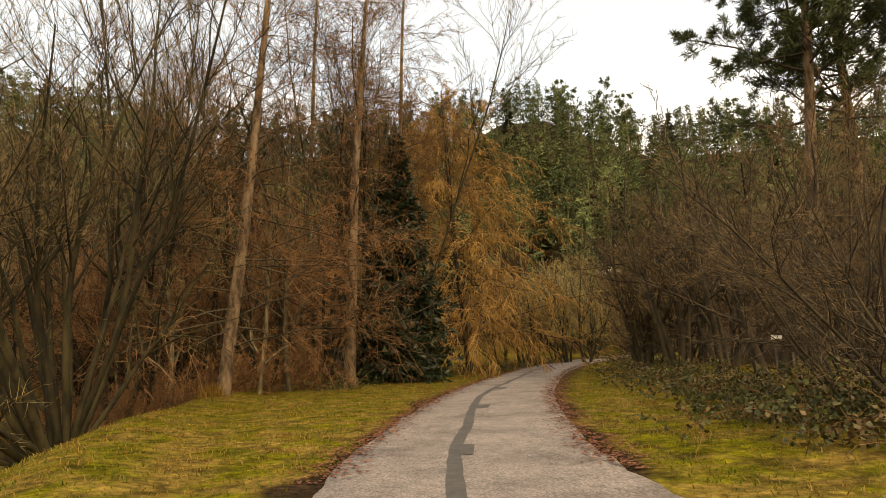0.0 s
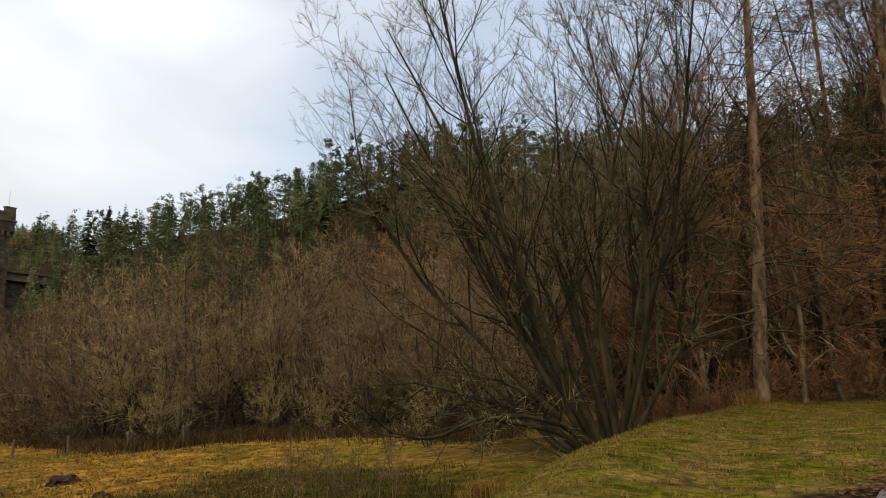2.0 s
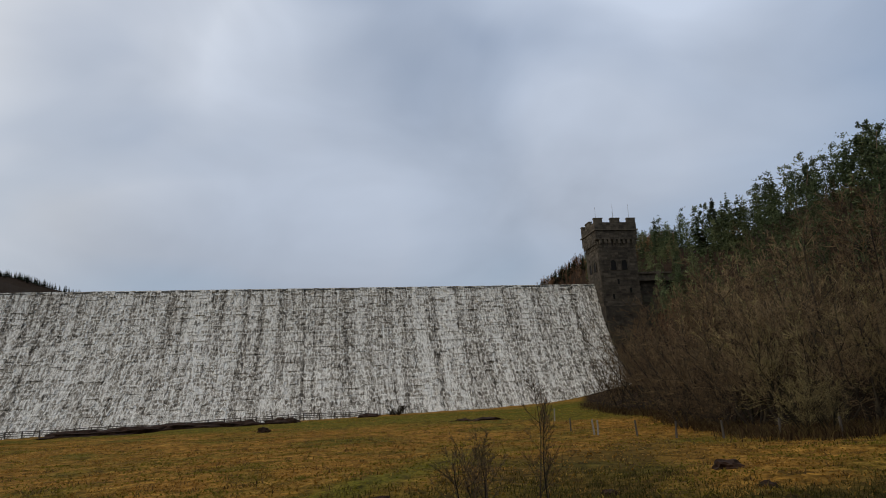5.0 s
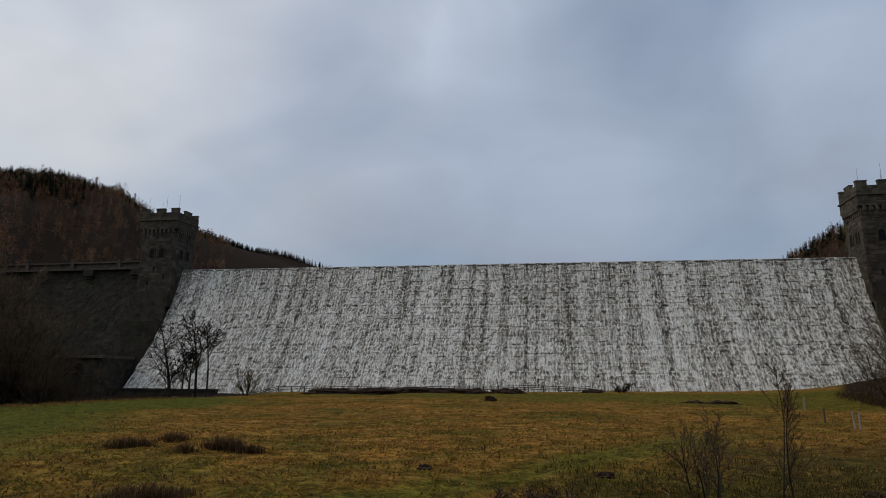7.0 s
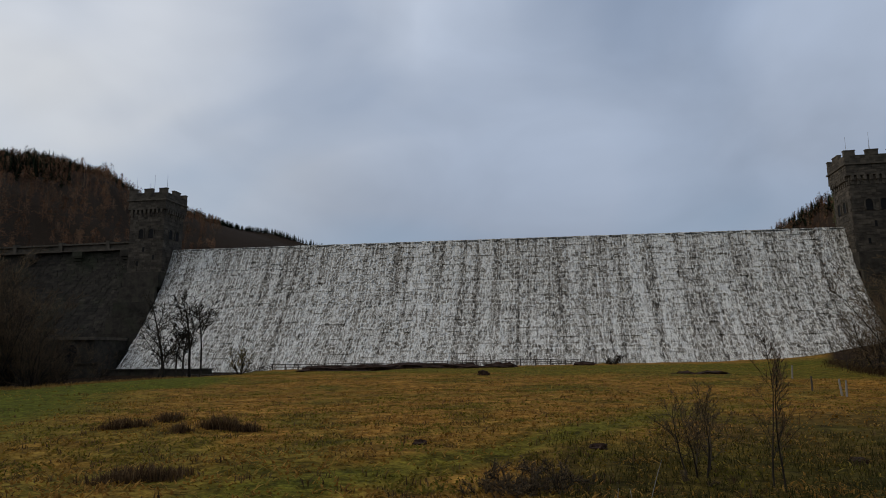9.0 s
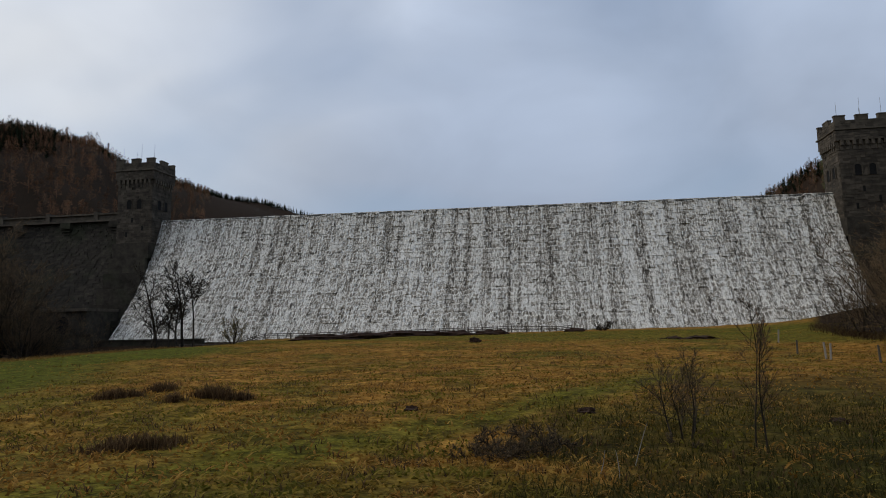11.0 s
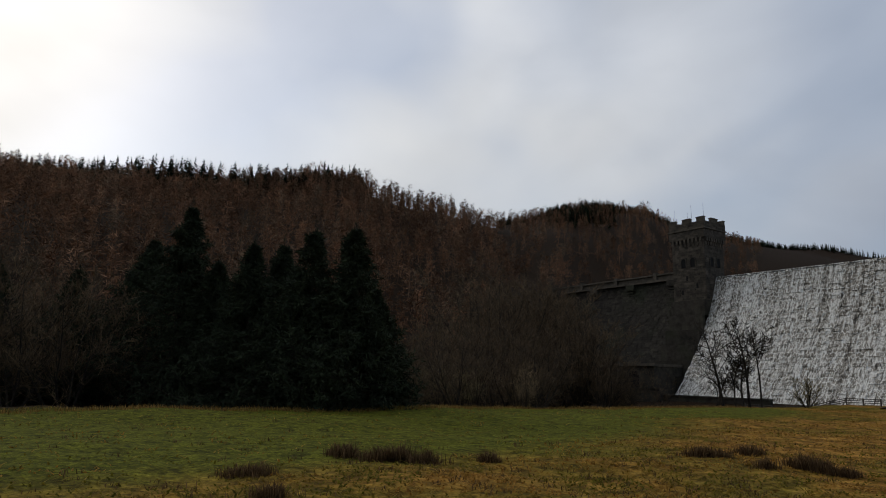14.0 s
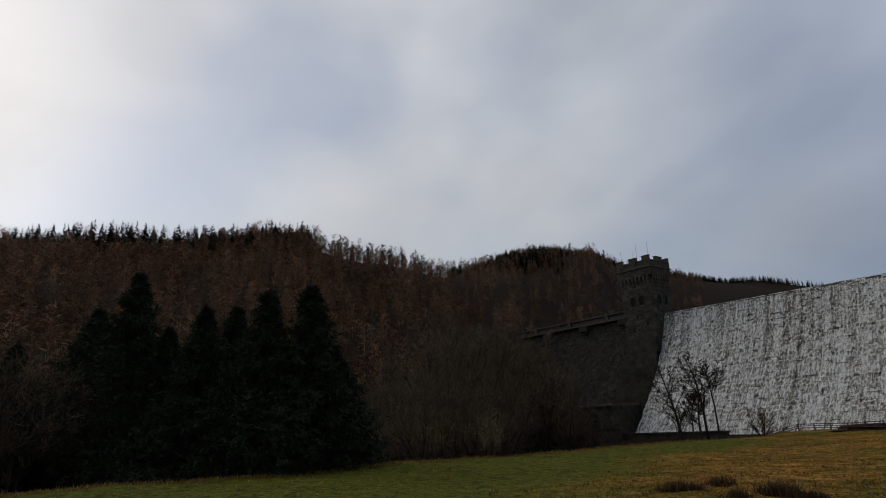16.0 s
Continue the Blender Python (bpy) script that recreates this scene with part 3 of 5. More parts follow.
def tower(x0, x1, C, seed):
    """Castle-like valve tower: rough body, corbelled parapet with merlons, paired round-headed windows, slits and rods."""
    y0, y1 = 160.6, 169.6
    t = empty("dam_tower", pose((x0 + x1) / 2, (y0 + y1) / 2, 0), "dark stone tower with a battlemented parapet on the dam", "tower", "towers of the dam", kind="structure")
    home = t.matrix_world.inverted()

    def add(name, bm, material, label=""):
        ob = part(name, bm, material, t, label)
        ob.data.transform(home)
        return ob

    bm = bmesh.new()
    box(bm, x0, y0, -3, x1, y1, C + 13.6)
    add("body", bm, M_TOWER)
    v, q = ring_blocks(x0, y0, x1, y1, 4.0, C + 11.0, 0.62, 1.35, 0.2, seed)
    ob = raw_part("coursing", mesh_from("coursing", v, q, M_TOWER), t)
    ob.data.transform(home)
    tagged(ob, kind="stuff")
    bm = bmesh.new()      # plinth that follows the slope of the dam
    for k in range(6):
        d = 11 * (k / 5) ** 1.4
        box(bm, x0 - 0.2, y0 - d - 1.5, -3, x1 + 0.2, y1 - 1, C - 7 - k * 4.3)
    add("plinth", bm, M_STONE)
    o = 0.6
    bm = bmesh.new()
    box(bm, x0 - o, y0 - o, C + 11.1, x1 + o, y1 + o, C + 15.9)
    add("parapet", bm, M_TOWER)
    v, q = ring_blocks(x0 - o, y0 - o, x1 + o, y1 + o, C + 11.1, C + 15.8, 0.58, 1.2, 0.12, seed + 1)
    ob = raw_part("coursing", mesh_from("coursing", v, q, M_TOWER), t)
    ob.data.transform(home)
    tagged(ob, kind="stuff")
    bm = bmesh.new()
    box(bm, x0 - o - 0.35, y0 - o - 0.35, C + 13.6, x1 + o + 0.35, y1 + o + 0.35, C + 13.95)
    add("string_course", bm, M_TOWER)
    for side in range(4):     # corbels under the parapet
        n_c = 8
        for k in range(n_c):
            f = (k + 0.5) / n_c
            cx, cy = ((x0 + (x1 - x0) * f, y0), (x1, y0 + (y1 - y0) * f), (x0 + (x1 - x0) * f, y1), (x0, y0 + (y1 - y0) * f))[side]
            bm = bmesh.new()
            box(bm, cx - 0.3, cy - 0.3, C + 9.0, cx + 0.3, cy + 0.3, C + 10.0)
            box(bm, cx - 0.32 - 0.4 * (side % 2), cy - 0.32 - 0.4 * (1 - side % 2), C + 10.0, cx + 0.32 + 0.4 * (side % 2), cy + 0.32 + 0.4 * (1 - side % 2), C + 11.1)
            add("corbel", bm, M_TOWER)
    # merlons: corner blocks stand a step higher
    X0, X1, Y0, Y1 = x0 - o, x1 + o, y0 - o, y1 + o
    for f0, f1 in ((0.0, 0.2), (0.4, 0.62), (0.8, 1.0)):
        xa, xb, ya, yb = X0 + (X1 - X0) * f0, X0 + (X1 - X0) * f1, Y0 + (Y1 - Y0) * f0, Y0 + (Y1 - Y0) * f1
        sides = [(xa, Y0, xb, Y0 + 0.8), (xa, Y1 - 0.8, xb, Y1)]
        if 0 < f0 < 0.8:
            sides += [(X0, ya - 0.4, X0 + 0.8, yb + 0.4), (X1 - 0.8, ya - 0.4, X1, yb + 0.4)]
        for b_ in sides:
            bm = bmesh.new()
            box(bm, b_[0], b_[1], C + 15.9, b_[2], b_[3], C + 16.9)
            box(bm, b_[0] - 0.1, b_[1] - 0.1, C + 16.9, b_[2] + 0.1, b_[3] + 0.1, C + 17.15)
            add("merlon", bm, M_TOWER)
    cx, cy = (x0 + x1) / 2, (y0 + y1) / 2
    for u in (-1.55, 1.55):
        for axis, c, fy, out in (("x", cx, y0, -1), ("y", cy, x1, 1), ("y", cy, x0, -1)):
            bm = bmesh.new()
            arch_shade(bm, c + u, 1.5, C + 2.85, C + 5.5, fy + out * 0.2, 0.6, axis, out)
            w_ = add("window", bm, M_OPENING_SHADE, "round-headed window, its inner shade painted as a near-black slab")
            bm = bmesh.new()
            arch_ring(bm, c + u, 1.5, C + 2.85, C + 5.5, fy + out * 0.2, axis, out)
            add("window_surround", bm, M_TOWER)
    # slits are near-black boxes on the face, their shade put into the colour
    for u, z in ((-0.6, C - 1.0), (2.6, C - 3.4), (-2.3, C - 5.0)):
        bm = bmesh.new()
        box(bm, cx + u - 0.25, y0 - 0.23, z, cx + u + 0.25, y0 + 0.2, z + 1.3)
        add("slit", bm, M_OPENING_SHADE)
    for fx, fy, h in ((0.1, 0.15, 3.6), (0.5, 0.1, 2.0), (0.55, 0.2, 4.6), (0.92, 0.15, 4.2)):
        bm = bmesh.new()
        px, py = X0 + (X1 - X0) * fx, Y0 + (Y1 - Y0) * fy
        bmesh.ops.create_cone(bm, cap_ends=True, segments=6, radius1=0.05, radius2=0.03, depth=h + 1.6, matrix=pose(px, py, C + 15.6 + (h + 1.6) / 2))
        add("rod", bm, M_POLE)
    return t


tower(66.3, 76.8, CREST, 20)
tower(-120.6, -110.0, CREST + TILT, 30)

# ledges, arched culvert mouth and basin wall at the foot of the left tower
culvert = empty("culvert_house", pose(0, 0, 0), "dark stone culvert house with an arched mouth below the tower", "building", kind="structure")
bm = bmesh.new()
box(bm, -127, 139.5, -3, -112, 152, 6.2)
part("wall", bm, M_STONE, culvert)
bm = bmesh.new()
box(bm, -128, 138.8, 6.2, -111.8, 152, 6.9)
part("coping", bm, M_TOWER, culvert)
# culvert mouth: near-black slab painted as the shade within
bm = bmesh.new()
arch_shade(bm, -118.5, 3.6, 0.2, 5.0, 139.5, 1.5, "x", -1)
part("arch", bm, M_OPENING_SHADE, culvert)
bm = bmesh.new()
arch_ring(bm, -118.5, 3.6, 0.2, 5.0, 139.5, "x", -1, 0.6)
part("arch_ring", bm, M_TOWER, culvert)
for x0, x1, y, z in ((-150, -109, 137.5, 0.4), (-165, -116, 126, -1.6), (-112, -82, 140.5, -1.2)):
    bm = bmesh.new()
    box(bm, x0, y, -5, x1, y + 1.2, z)
    box(bm, x0, y - 0.3, z, x1, y + 1.4, z + 0.35)
    tagged(part("basin_wall", bm, M_STONE, None, "low dark stone basin wall at the dam's foot"), category="wall", kind="structure")

# ---- trees: limbs grow level by level, each level an array of bent shoots ----
def unit(v):
    return v / (np.linalg.norm(v, axis=-1, keepdims=True) + 1e-9)


def shoots(rng, start, heading0, length, r0, n, up=0.0, wob=0.12, taper=0.25):
    """Bent tapering shoots from start points; up lifts (or with a minus lets hang) their ends."""
    B = len(start)
    P = np.zeros((B, n, 3))
    P[:, 0] = start
    d = unit(heading0)
    for i in range(1, n):
        d = unit(d + rng.normal(0, wob, (B, 3)) + np.array([0, 0, 1.0]) * np.reshape(up, (-1, 1)) / n)
        P[:, i] = P[:, i - 1] + d * (length / (n - 1))[:, None]
    R = r0[:, None] * np.linspace(1, taper, n)[None]
    return P, R


def bud(rng, P, R, k, lo, hi, angle, ratio, thin, n, up=0.0, wob=0.12, taper=0.25, flat=0.0, least=0.004, tipshort=0.6):
    """k side shoots on each shoot of a level."""
    B, m, _ = P.shape
    u = rng.uniform(lo, hi, (B, k))
    f = u * (m - 1)
    i = np.minimum(f.astype(int), m - 2)
    w = (f - i)[..., None]
    b = np.arange(B)[:, None]
    a, c = P[b, i], P[b, i + 1]
    s = (a * (1 - w) + c * w).reshape(-1, 3)
    t = unit(c - a).reshape(-1, 3)
    side = rng.normal(0, 1, (B * k, 3))
    side[:, 2] *= 1 - flat
    side = unit(side - t * (side * t).sum(1, keepdims=True))
    an = np.radians(rng.normal(angle, angle * 0.22, B * k))[:, None]
    d = t * np.cos(an) + side * np.sin(an)
    full = np.linalg.norm(P[:, -1] - P[:, 0], axis=1)
    L = (full[:, None] * ratio * (1 - tipshort * (u - lo) / max(hi - lo, 1e-6)) * rng.uniform(0.7, 1.25, (B, k))).reshape(-1)
    rr = R[b, i] * (1 - w[..., 0]) + R[b, i + 1] * w[..., 0]
    return shoots(rng, s, d, L, np.maximum(rr.reshape(-1) * thin, least), n, up, wob, taper)


def tubes(P, R, sides):
    B, n, _ = P.shape
    T = unit(np.gradient(P, axis=1))
    ref = np.where(np.abs(T[..., 2:3]) > 0.9, np.array([1.0, 0, 0]), np.array([0, 0, 1.0]))
    U = unit(np.cross(T, ref))
    W = np.cross(T, U)
    a = np.arange(sides) * 2 * math.pi / sides
    V = P[:, :, None] + R[:, :, None, None] * (U[:, :, None] * np.cos(a)[:, None] + W[:, :, None] * np.sin(a)[:, None])
    k = np.arange(B * n * sides).reshape(B, n, sides)
    j = np.roll(k, -1, axis=2)
    q = np.stack([k[:, :-1], j[:, :-1], j[:, 1:], k[:, 1:]], -1).reshape(-1, 4)
    f = np.concatenate([q[:, [0, 1, 2]], q[:, [0, 2, 3]]])
    return V.reshape(-1, 3), f


def spikes(P, R):
    """Three-sided shoots that run out to a point: two rings and a tip."""
    B = len(P)
    V, _ = tubes(P, R, 3)
    V = V.reshape(B, P.shape[1], 3, 3)
    V = np.concatenate([V[:, :-1].reshape(B, -1, 3), P[:, -1:]], 1)
    m = V.shape[1]
    rings_n = P.shape[1] - 1
    one = []
    for i in range(rings_n - 1):
        for s in range(3):
            a, b = i * 3 + s, i * 3 + (s + 1) % 3
            one += [(a, b, b + 3), (a, b + 3, a + 3)]
    for s in range(3):
        one.append(((rings_n - 1) * 3 + s, (rings_n - 1) * 3 + (s + 1) % 3, m - 1))
    f = (np.arange(B) * m)[:, None, None] + np.array(one)[None]
    return V.reshape(-1, 3), f.reshape(-1, 3)


def fans(rng, P, width, per, droop=0.15, slim=0.16):
    """Needle sprays: slim leaf-shaped pairs of triangles set along shoots."""
    B, n, _ = P.shape
    u = rng.uniform(0.05, 1, (B, per)) * (n - 1)
    i = np.minimum(u.astype(int), n - 2)
    w = (u - i)[..., None]
    b = np.arange(B)[:, None]
    s = (P[b, i] * (1 - w) + P[b, i + 1] * w).reshape(-1, 3)
    t = unit(P[b, i + 1] - P[b, i]).reshape(-1, 3)
    d = unit(t * 0.8 + rng.normal(0, 0.75, t.shape) + np.array([0, 0, -droop]))
    L = width * rng.uniform(0.6, 1.4, len(s))[:, None]
    side = unit(np.cross(d, rng.normal(0, 1, d.shape))) * L * slim
    mid = s + d * L * 0.45
    V = np.stack([s, mid + side, s + d * L, mid - side], 1).reshape(-1, 3)
    k = np.arange(len(s))[:, None] * 4
    return V, np.concatenate([k + np.array([[0, 1, 2]]), k + np.array([[0, 2, 3]])])


def join(*sets):
    vs, fs, o = [], [], 0
    for v, f in sets:
        vs.append(v)
        fs.append(f + o)
        o += len(v)
    return np.concatenate(vs), np.concatenate(fs)


def bark(name, dark, light, scale=2.5, isl=0.25):
    m = simple(name, [(0.38, dark), (0.62, light)], scale, 0.95, 7.0, 0.9, 0.04, (1, 1, 0.35), isl)
    nt = m.node_tree
    p = nt.nodes["Principled BSDF"]
    own = nt.nodes.new("ShaderNodeObjectInfo").outputs["Random"]
    tint = ramp(nt, own, [(0.0, (0.72, 0.7, 0.68)), (0.5, (1.0, 0.98, 0.94)), (1.0, (1.32, 1.3, 1.2))])
    nt.links.new(mix(nt, 1.0, p.inputs["Base Color"].links[0].from_socket, tint, 'MULTIPLY'), p.inputs["Base Color"])
    return m


M_BARK = bark("dull_brown_bark", (0.02, 0.016, 0.012), (0.06, 0.048, 0.032))
M_MOSS = bark("mossy_bark", (0.011, 0.009, 0.005), (0.042, 0.035, 0.017))
M_LARCH_BARK = bark("larch_bark", (0.05, 0.033, 0.022), (0.22, 0.155, 0.105), 3.5)
M_BIRCH_BARK = bark("birch_bark", (0.035, 0.028, 0.018), (0.15, 0.122, 0.08), 5)
M_TWIG = bark("brown_twigs", (0.07, 0.05, 0.03), (0.18, 0.126, 0.072), 1.2, 0.4)
M_TWIG_GREEN = bark("olive_twigs", (0.12, 0.094, 0.044), (0.27, 0.215, 0.10), 1.2, 0.4)
M_TWIG_TAN = bark("tan_twigs", (0.12, 0.085, 0.047), (0.26, 0.182, 0.098), 1.2, 0.4)
M_TWIG_RED = bark("russet_twigs", (0.10, 0.054, 0.028), (0.235, 0.125, 0.06), 1.2, 0.4)
M_TWIG_GOLD = bark("golden_twigs", (0.28, 0.155, 0.05), (0.58, 0.345, 0.125), 1.2, 0.35)
M_TWIG_PLUM = bark("plum_twigs", (0.066, 0.044, 0.024), (0.16, 0.108, 0.058), 1.2, 0.4)
M_SPRUCE = simple("spruce_needles", [(0.3, (0.017, 0.023, 0.011)), (0.7, (0.045, 0.055, 0.024))], 0.8, 0.95, 4, 0, isl=0.45)
M_PINE = simple("pine_needles", [(0.3, (0.03, 0.045, 0.02)), (0.7, (0.085, 0.11, 0.045))], 0.5, 0.7, 4, 0, isl=0.45)
M_HOLLY = simple("dark_evergreen", [(0.3, (0.008, 0.015, 0.008)), (0.7, (0.02, 0.032, 0.014))], 1.5, 0.45, 4, 0, isl=0.5)


def trunks(rng, n_stem, H, lean, r, n=9, base=0.25, up=0.9, wob=0.09, taper=0.22, bias=(0, 0, 0)):
    a = rng.uniform(0, 2 * math.pi, n_stem) if n_stem > 1 else np.zeros(1)
    a = np.linspace(0, 2 * math.pi, n_stem, endpoint=False) + rng.normal(0, 0.35, n_stem)
    s = np.stack([np.cos(a) * base, np.sin(a) * base, np.full(n_stem, -0.25)], 1) * (n_stem > 1) + np.array([0, 0, -0.25]) * (n_stem == 1)
    an = np.radians(rng.uniform(lean * 0.35, lean, n_stem)) if n_stem > 1 else np.radians(np.full(1, lean))
    d = np.stack([np.cos(a) * np.sin(an), np.sin(a) * np.sin(an), np.cos(an)], 1) + np.array(bias)
    return shoots(rng, s, d, H * rng.uniform(0.75, 1.05, n_stem), r * rng.uniform(0.7, 1.1, n_stem), n, up, wob, taper)


def assemble(name, m, label, category, group, pieces, kind=""):
    ob = empty(name, m, label, category, group, kind)
    for pname, (v, f), material in pieces:
        p = raw_part(pname, mesh_from(pname, v, f, material, True), ob)
        if pname in STUFF:
            tagged(p, kind="stuff")
    return ob


STUFF = ("limb_work", "twig_work", "needle_work", "leaf_work")


def each_stem(P, R, sides, material):
    return [("trunk" if len(P) == 1 else "stem", tubes(P[i:i + 1], R[i:i + 1], sides), material) for i in range(len(P))]


def broadleaf(seed, m, label, category="tree", name="bare_tree", group="", H=12, stems=5, lean=35, r=0.16, k=(7, 6, 6, 3), twig=M_TWIG,
              trunk=M_BARK, up=(0.8, 0.9, 0.6, 0.4), fine=0.006, ratio=(0.5, 0.5, 0.45, 0.45), lo=0.3, angle=38, cheap=False, wob=0.09, tip=0.6, bias=(0, 0, 0)):
    """A leafless tree or bush: stems, boughs, branches and a haze of twigs."""
    rng = np.random.RandomState(seed)
    P0, R0 = trunks(rng, stems, H, lean, r, n=6 if cheap else 9, up=up[0], taper=0.15, wob=wob, bias=bias)
    P1, R1 = bud(rng, P0, R0, k[0], lo, 0.98, angle, ratio[0], 0.5, 4 if cheap else 6, up[1], 0.14, 0.2, least=fine * 1.8, tipshort=tip)
    P2, R2 = bud(rng, P1, R1, k[1], 0.15, 1.0, angle, ratio[1], 0.55, 3 if cheap else 5, up[2], 0.16, 0.3, least=fine * 1.4)
    P3, R3 = bud(rng, P2, R2, k[2], 0.12, 1.0, angle, ratio[2], 0.7, 2 if cheap else 3, up[3], 0.16, 0.4, least=fine)
    sets = [spikes(P3, R3)]
    if k[3]:
        P4, R4 = bud(rng, P3, R3, k[3], 0.2, 1.0, angle, ratio[3], 0.8, 2, up[3], 0.1, 0.5, least=fine * 0.85)
        sets.append(spikes(P4, R4))
    return assemble(name, m, label, category, group, each_stem(P0, R0, 6, trunk) + [
        ("limb_work", join(tubes(P1, R1, 4), tubes(P2, R2, 3)) if not cheap else tubes(P1, R1, 3), trunk),
        ("twig_work", join(*sets, *([spikes(P2, R2)] if cheap else [])), twig)])


def larch(seed, m, label, group="", H=22, r=0.36, lean=2, first=0.14, k=(70, 9, 5), reach=0.17, hang=-0.55, twig=M_TWIG_RED, trunk=M_LARCH_BARK,
          fine=0.006, name="larch"):
    rng = np.random.RandomState(seed)
    P0, R0 = trunks(rng, 1, H, lean, r, n=12, up=0.1, wob=0.02, taper=0.08)
    P1, R1 = bud(rng, P0, R0, k[0], first, 0.99, 82, reach, 0.16, 6, hang * 0.4, 0.12, 0.2, least=0.014, tipshort=0.75)
    P2, R2 = bud(rng, P1, R1, k[1], 0.15, 1.0, 45, 0.42, 0.55, 4, hang, 0.14, 0.35, least=fine * 1.2)
    P3, R3 = bud(rng, P2, R2, k[2], 0.15, 1.0, 45, 0.42, 0.7, 3, hang, 0.12, 0.5, least=fine)
    return assemble(name, m, label, "tree", group, [
        ("trunk", tubes(P0, R0, 10), trunk), ("limb_work", tubes(P1, R1, 4), M_BARK), ("twig_work", join(spikes(P2, R2), spikes(P3, R3)), twig)])


def spruce(seed, m, label, group="", H=18, reach=0.26, k=(190, 10), needles=5, size=0.34, mat_n=M_SPRUCE, name="spruce", first=0.03, slim=0.16):
    rng = np.random.RandomState(seed)
    P0, R0 = trunks(rng, 1, H, 0.5, H * 0.016, n=12, up=0.1, wob=0.01, taper=0.06)
    P1, R1 = bud(rng, P0, R0, k[0], first, 0.985, 92, reach, 0.22, 5, -0.05, 0.07, 0.3, flat=0.6, least=0.012, tipshort=0.97)
    P1[:, -1, 2] += 0.12 * np.linalg.norm(P1[:, -1] - P1[:, 0], axis=1)
    P2, R2 = bud(rng, P1, R1, k[1], 0.12, 1.0, 48, 0.36, 0.5, 3, -0.45, 0.06, 0.5, flat=0.5, least=0.008)
    top, topr = shoots(rng, P0[:, -1], np.array([[0, 0, 1.0]]), np.array([H * 0.05]), np.array([0.03]), 4, 0, 0.01)
    needle = join(fans(rng, P2, size, needles, 0.3, slim), fans(rng, P1, size, needles * 2, 0.3, slim), fans(rng, top, size * 0.6, 26, 0.1, slim))
    return assemble(name, m, label, "conifer", group, [
        ("trunk", join(tubes(P0, R0, 8), tubes(top, topr, 5)), M_BARK), ("limb_work", tubes(P1, R1, 3), M_BARK), ("needle_work", needle, mat_n)])


def pine(seed, m, label, group="", H=18, r=0.24, k=(26, 8, 5), per=9, size=0.3, first=0.45, reach=0.26, name="pine", slim=0.13, bough=None):
    rng = np.random.RandomState(seed)
    P0, R0 = trunks(rng, 1, H, 3, r, n=10, up=0.2, wob=0.04, taper=0.2)
    P1, R1 = bud(rng, P0, R0, k[0], first, 1.0, 75, reach, 0.35, 6, 0.35, 0.16, 0.25, flat=0.3, least=0.02, tipshort=0.55)
    if bough:
        P1[0] = np.linspace(np.array([0, 0, bough[2] - 0.3]), np.array(bough), 6)
    P2, R2 = bud(rng, P1, R1, k[1], 0.35, 1.0, 45, 0.34, 0.5, 4, 0.4, 0.15, 0.4, least=0.01)
    P3, R3 = bud(rng, P2, R2, k[2], 0.4, 1.0, 42, 0.4, 0.6, 2, 0.5, 0.1, 0.5, least=0.007)
    return assemble(name, m, label, "conifer", group, [
        ("trunk", tubes(P0, R0, 8), M_LARCH_BARK), ("limb_work", join(tubes(P1, R1, 4), tubes(P2, R2, 3)), M_BARK),
        ("needle_work", join(fans(rng, P3, size, per, -0.2, slim), fans(rng, P2, size, 3, -0.2, slim)), M_PINE)])


def spot(az, d, rz=0.0, s=1.0, sink=0.0):
    x, y = d * math.sin(radians(az)), d * math.cos(radians(az))
    return pose(x, y, land_at(x, y) - sink, 0, 0, rz) @ Matrix.Scale(s, 4)



# the many-stemmed tree at the foot of the bank, by the lane
broadleaf(18, spot(74.0, 22.5, 0), "many-stemmed leafless tree with mossy bark below the grassy bank", name="alder", H=16.8, stems=15, lean=42, r=0.14, bias=(-0.08, 0.2, 0),
          k=(14, 9, 7, 2), twig=M_TWIG, trunk=M_MOSS, up=(0.42, 0.6, 0.45, 0.3), fine=0.006, lo=0.3, ratio=(0.36, 0.46, 0.45, 0.5), wob=0.075, angle=36, tip=0.1)
# low limbs of its neighbour, which sweep out over the meadow
broadleaf(12, spot(73.2, 22.3, 0), "low sweeping leafless limbs from a mossy stump below the bank", name="alder_stump", H=10.5, stems=9, lean=74, r=0.12, bias=(-0.25, 0.7, 0.05),
          k=(9, 7, 5, 0), twig=M_TWIG_GREEN, trunk=M_MOSS, up=(0.25, 0.1, 0.1, 0.1), fine=0.006, lo=0.22, ratio=(0.4, 0.46, 0.46, 0.5), wob=0.17, angle=44)
# larches and birches beyond the bank
larch(21, spot(85.8, 28.5, -90), "tall larch with a pale brown trunk and bare russet twigs", H=31, r=0.42, lean=6, k=(150, 11, 6), fine=0.011, reach=0.25, first=0.07)
larch(22, spot(96.3, 34, -90), "tall slim larch with russet hanging twigs beside the lane", H=33, r=0.31, lean=3.5, k=(150, 11, 6), fine=0.011, reach=0.21, first=0.08)
larch(23, spot(92.0, 41, -90), "tall larch with grey-brown branches deep in the wood", H=36, r=0.28, lean=3, k=(130, 10, 6), fine=0.011, twig=M_TWIG, first=0.3, reach=0.2)
larch(24, spot(101.3, 42, -90), "tall larch with grey-brown branches deep in the wood", H=37, r=0.26, lean=2, k=(150, 11, 6), fine=0.011, twig=M_TWIG_RED, first=0.3, reach=0.19)
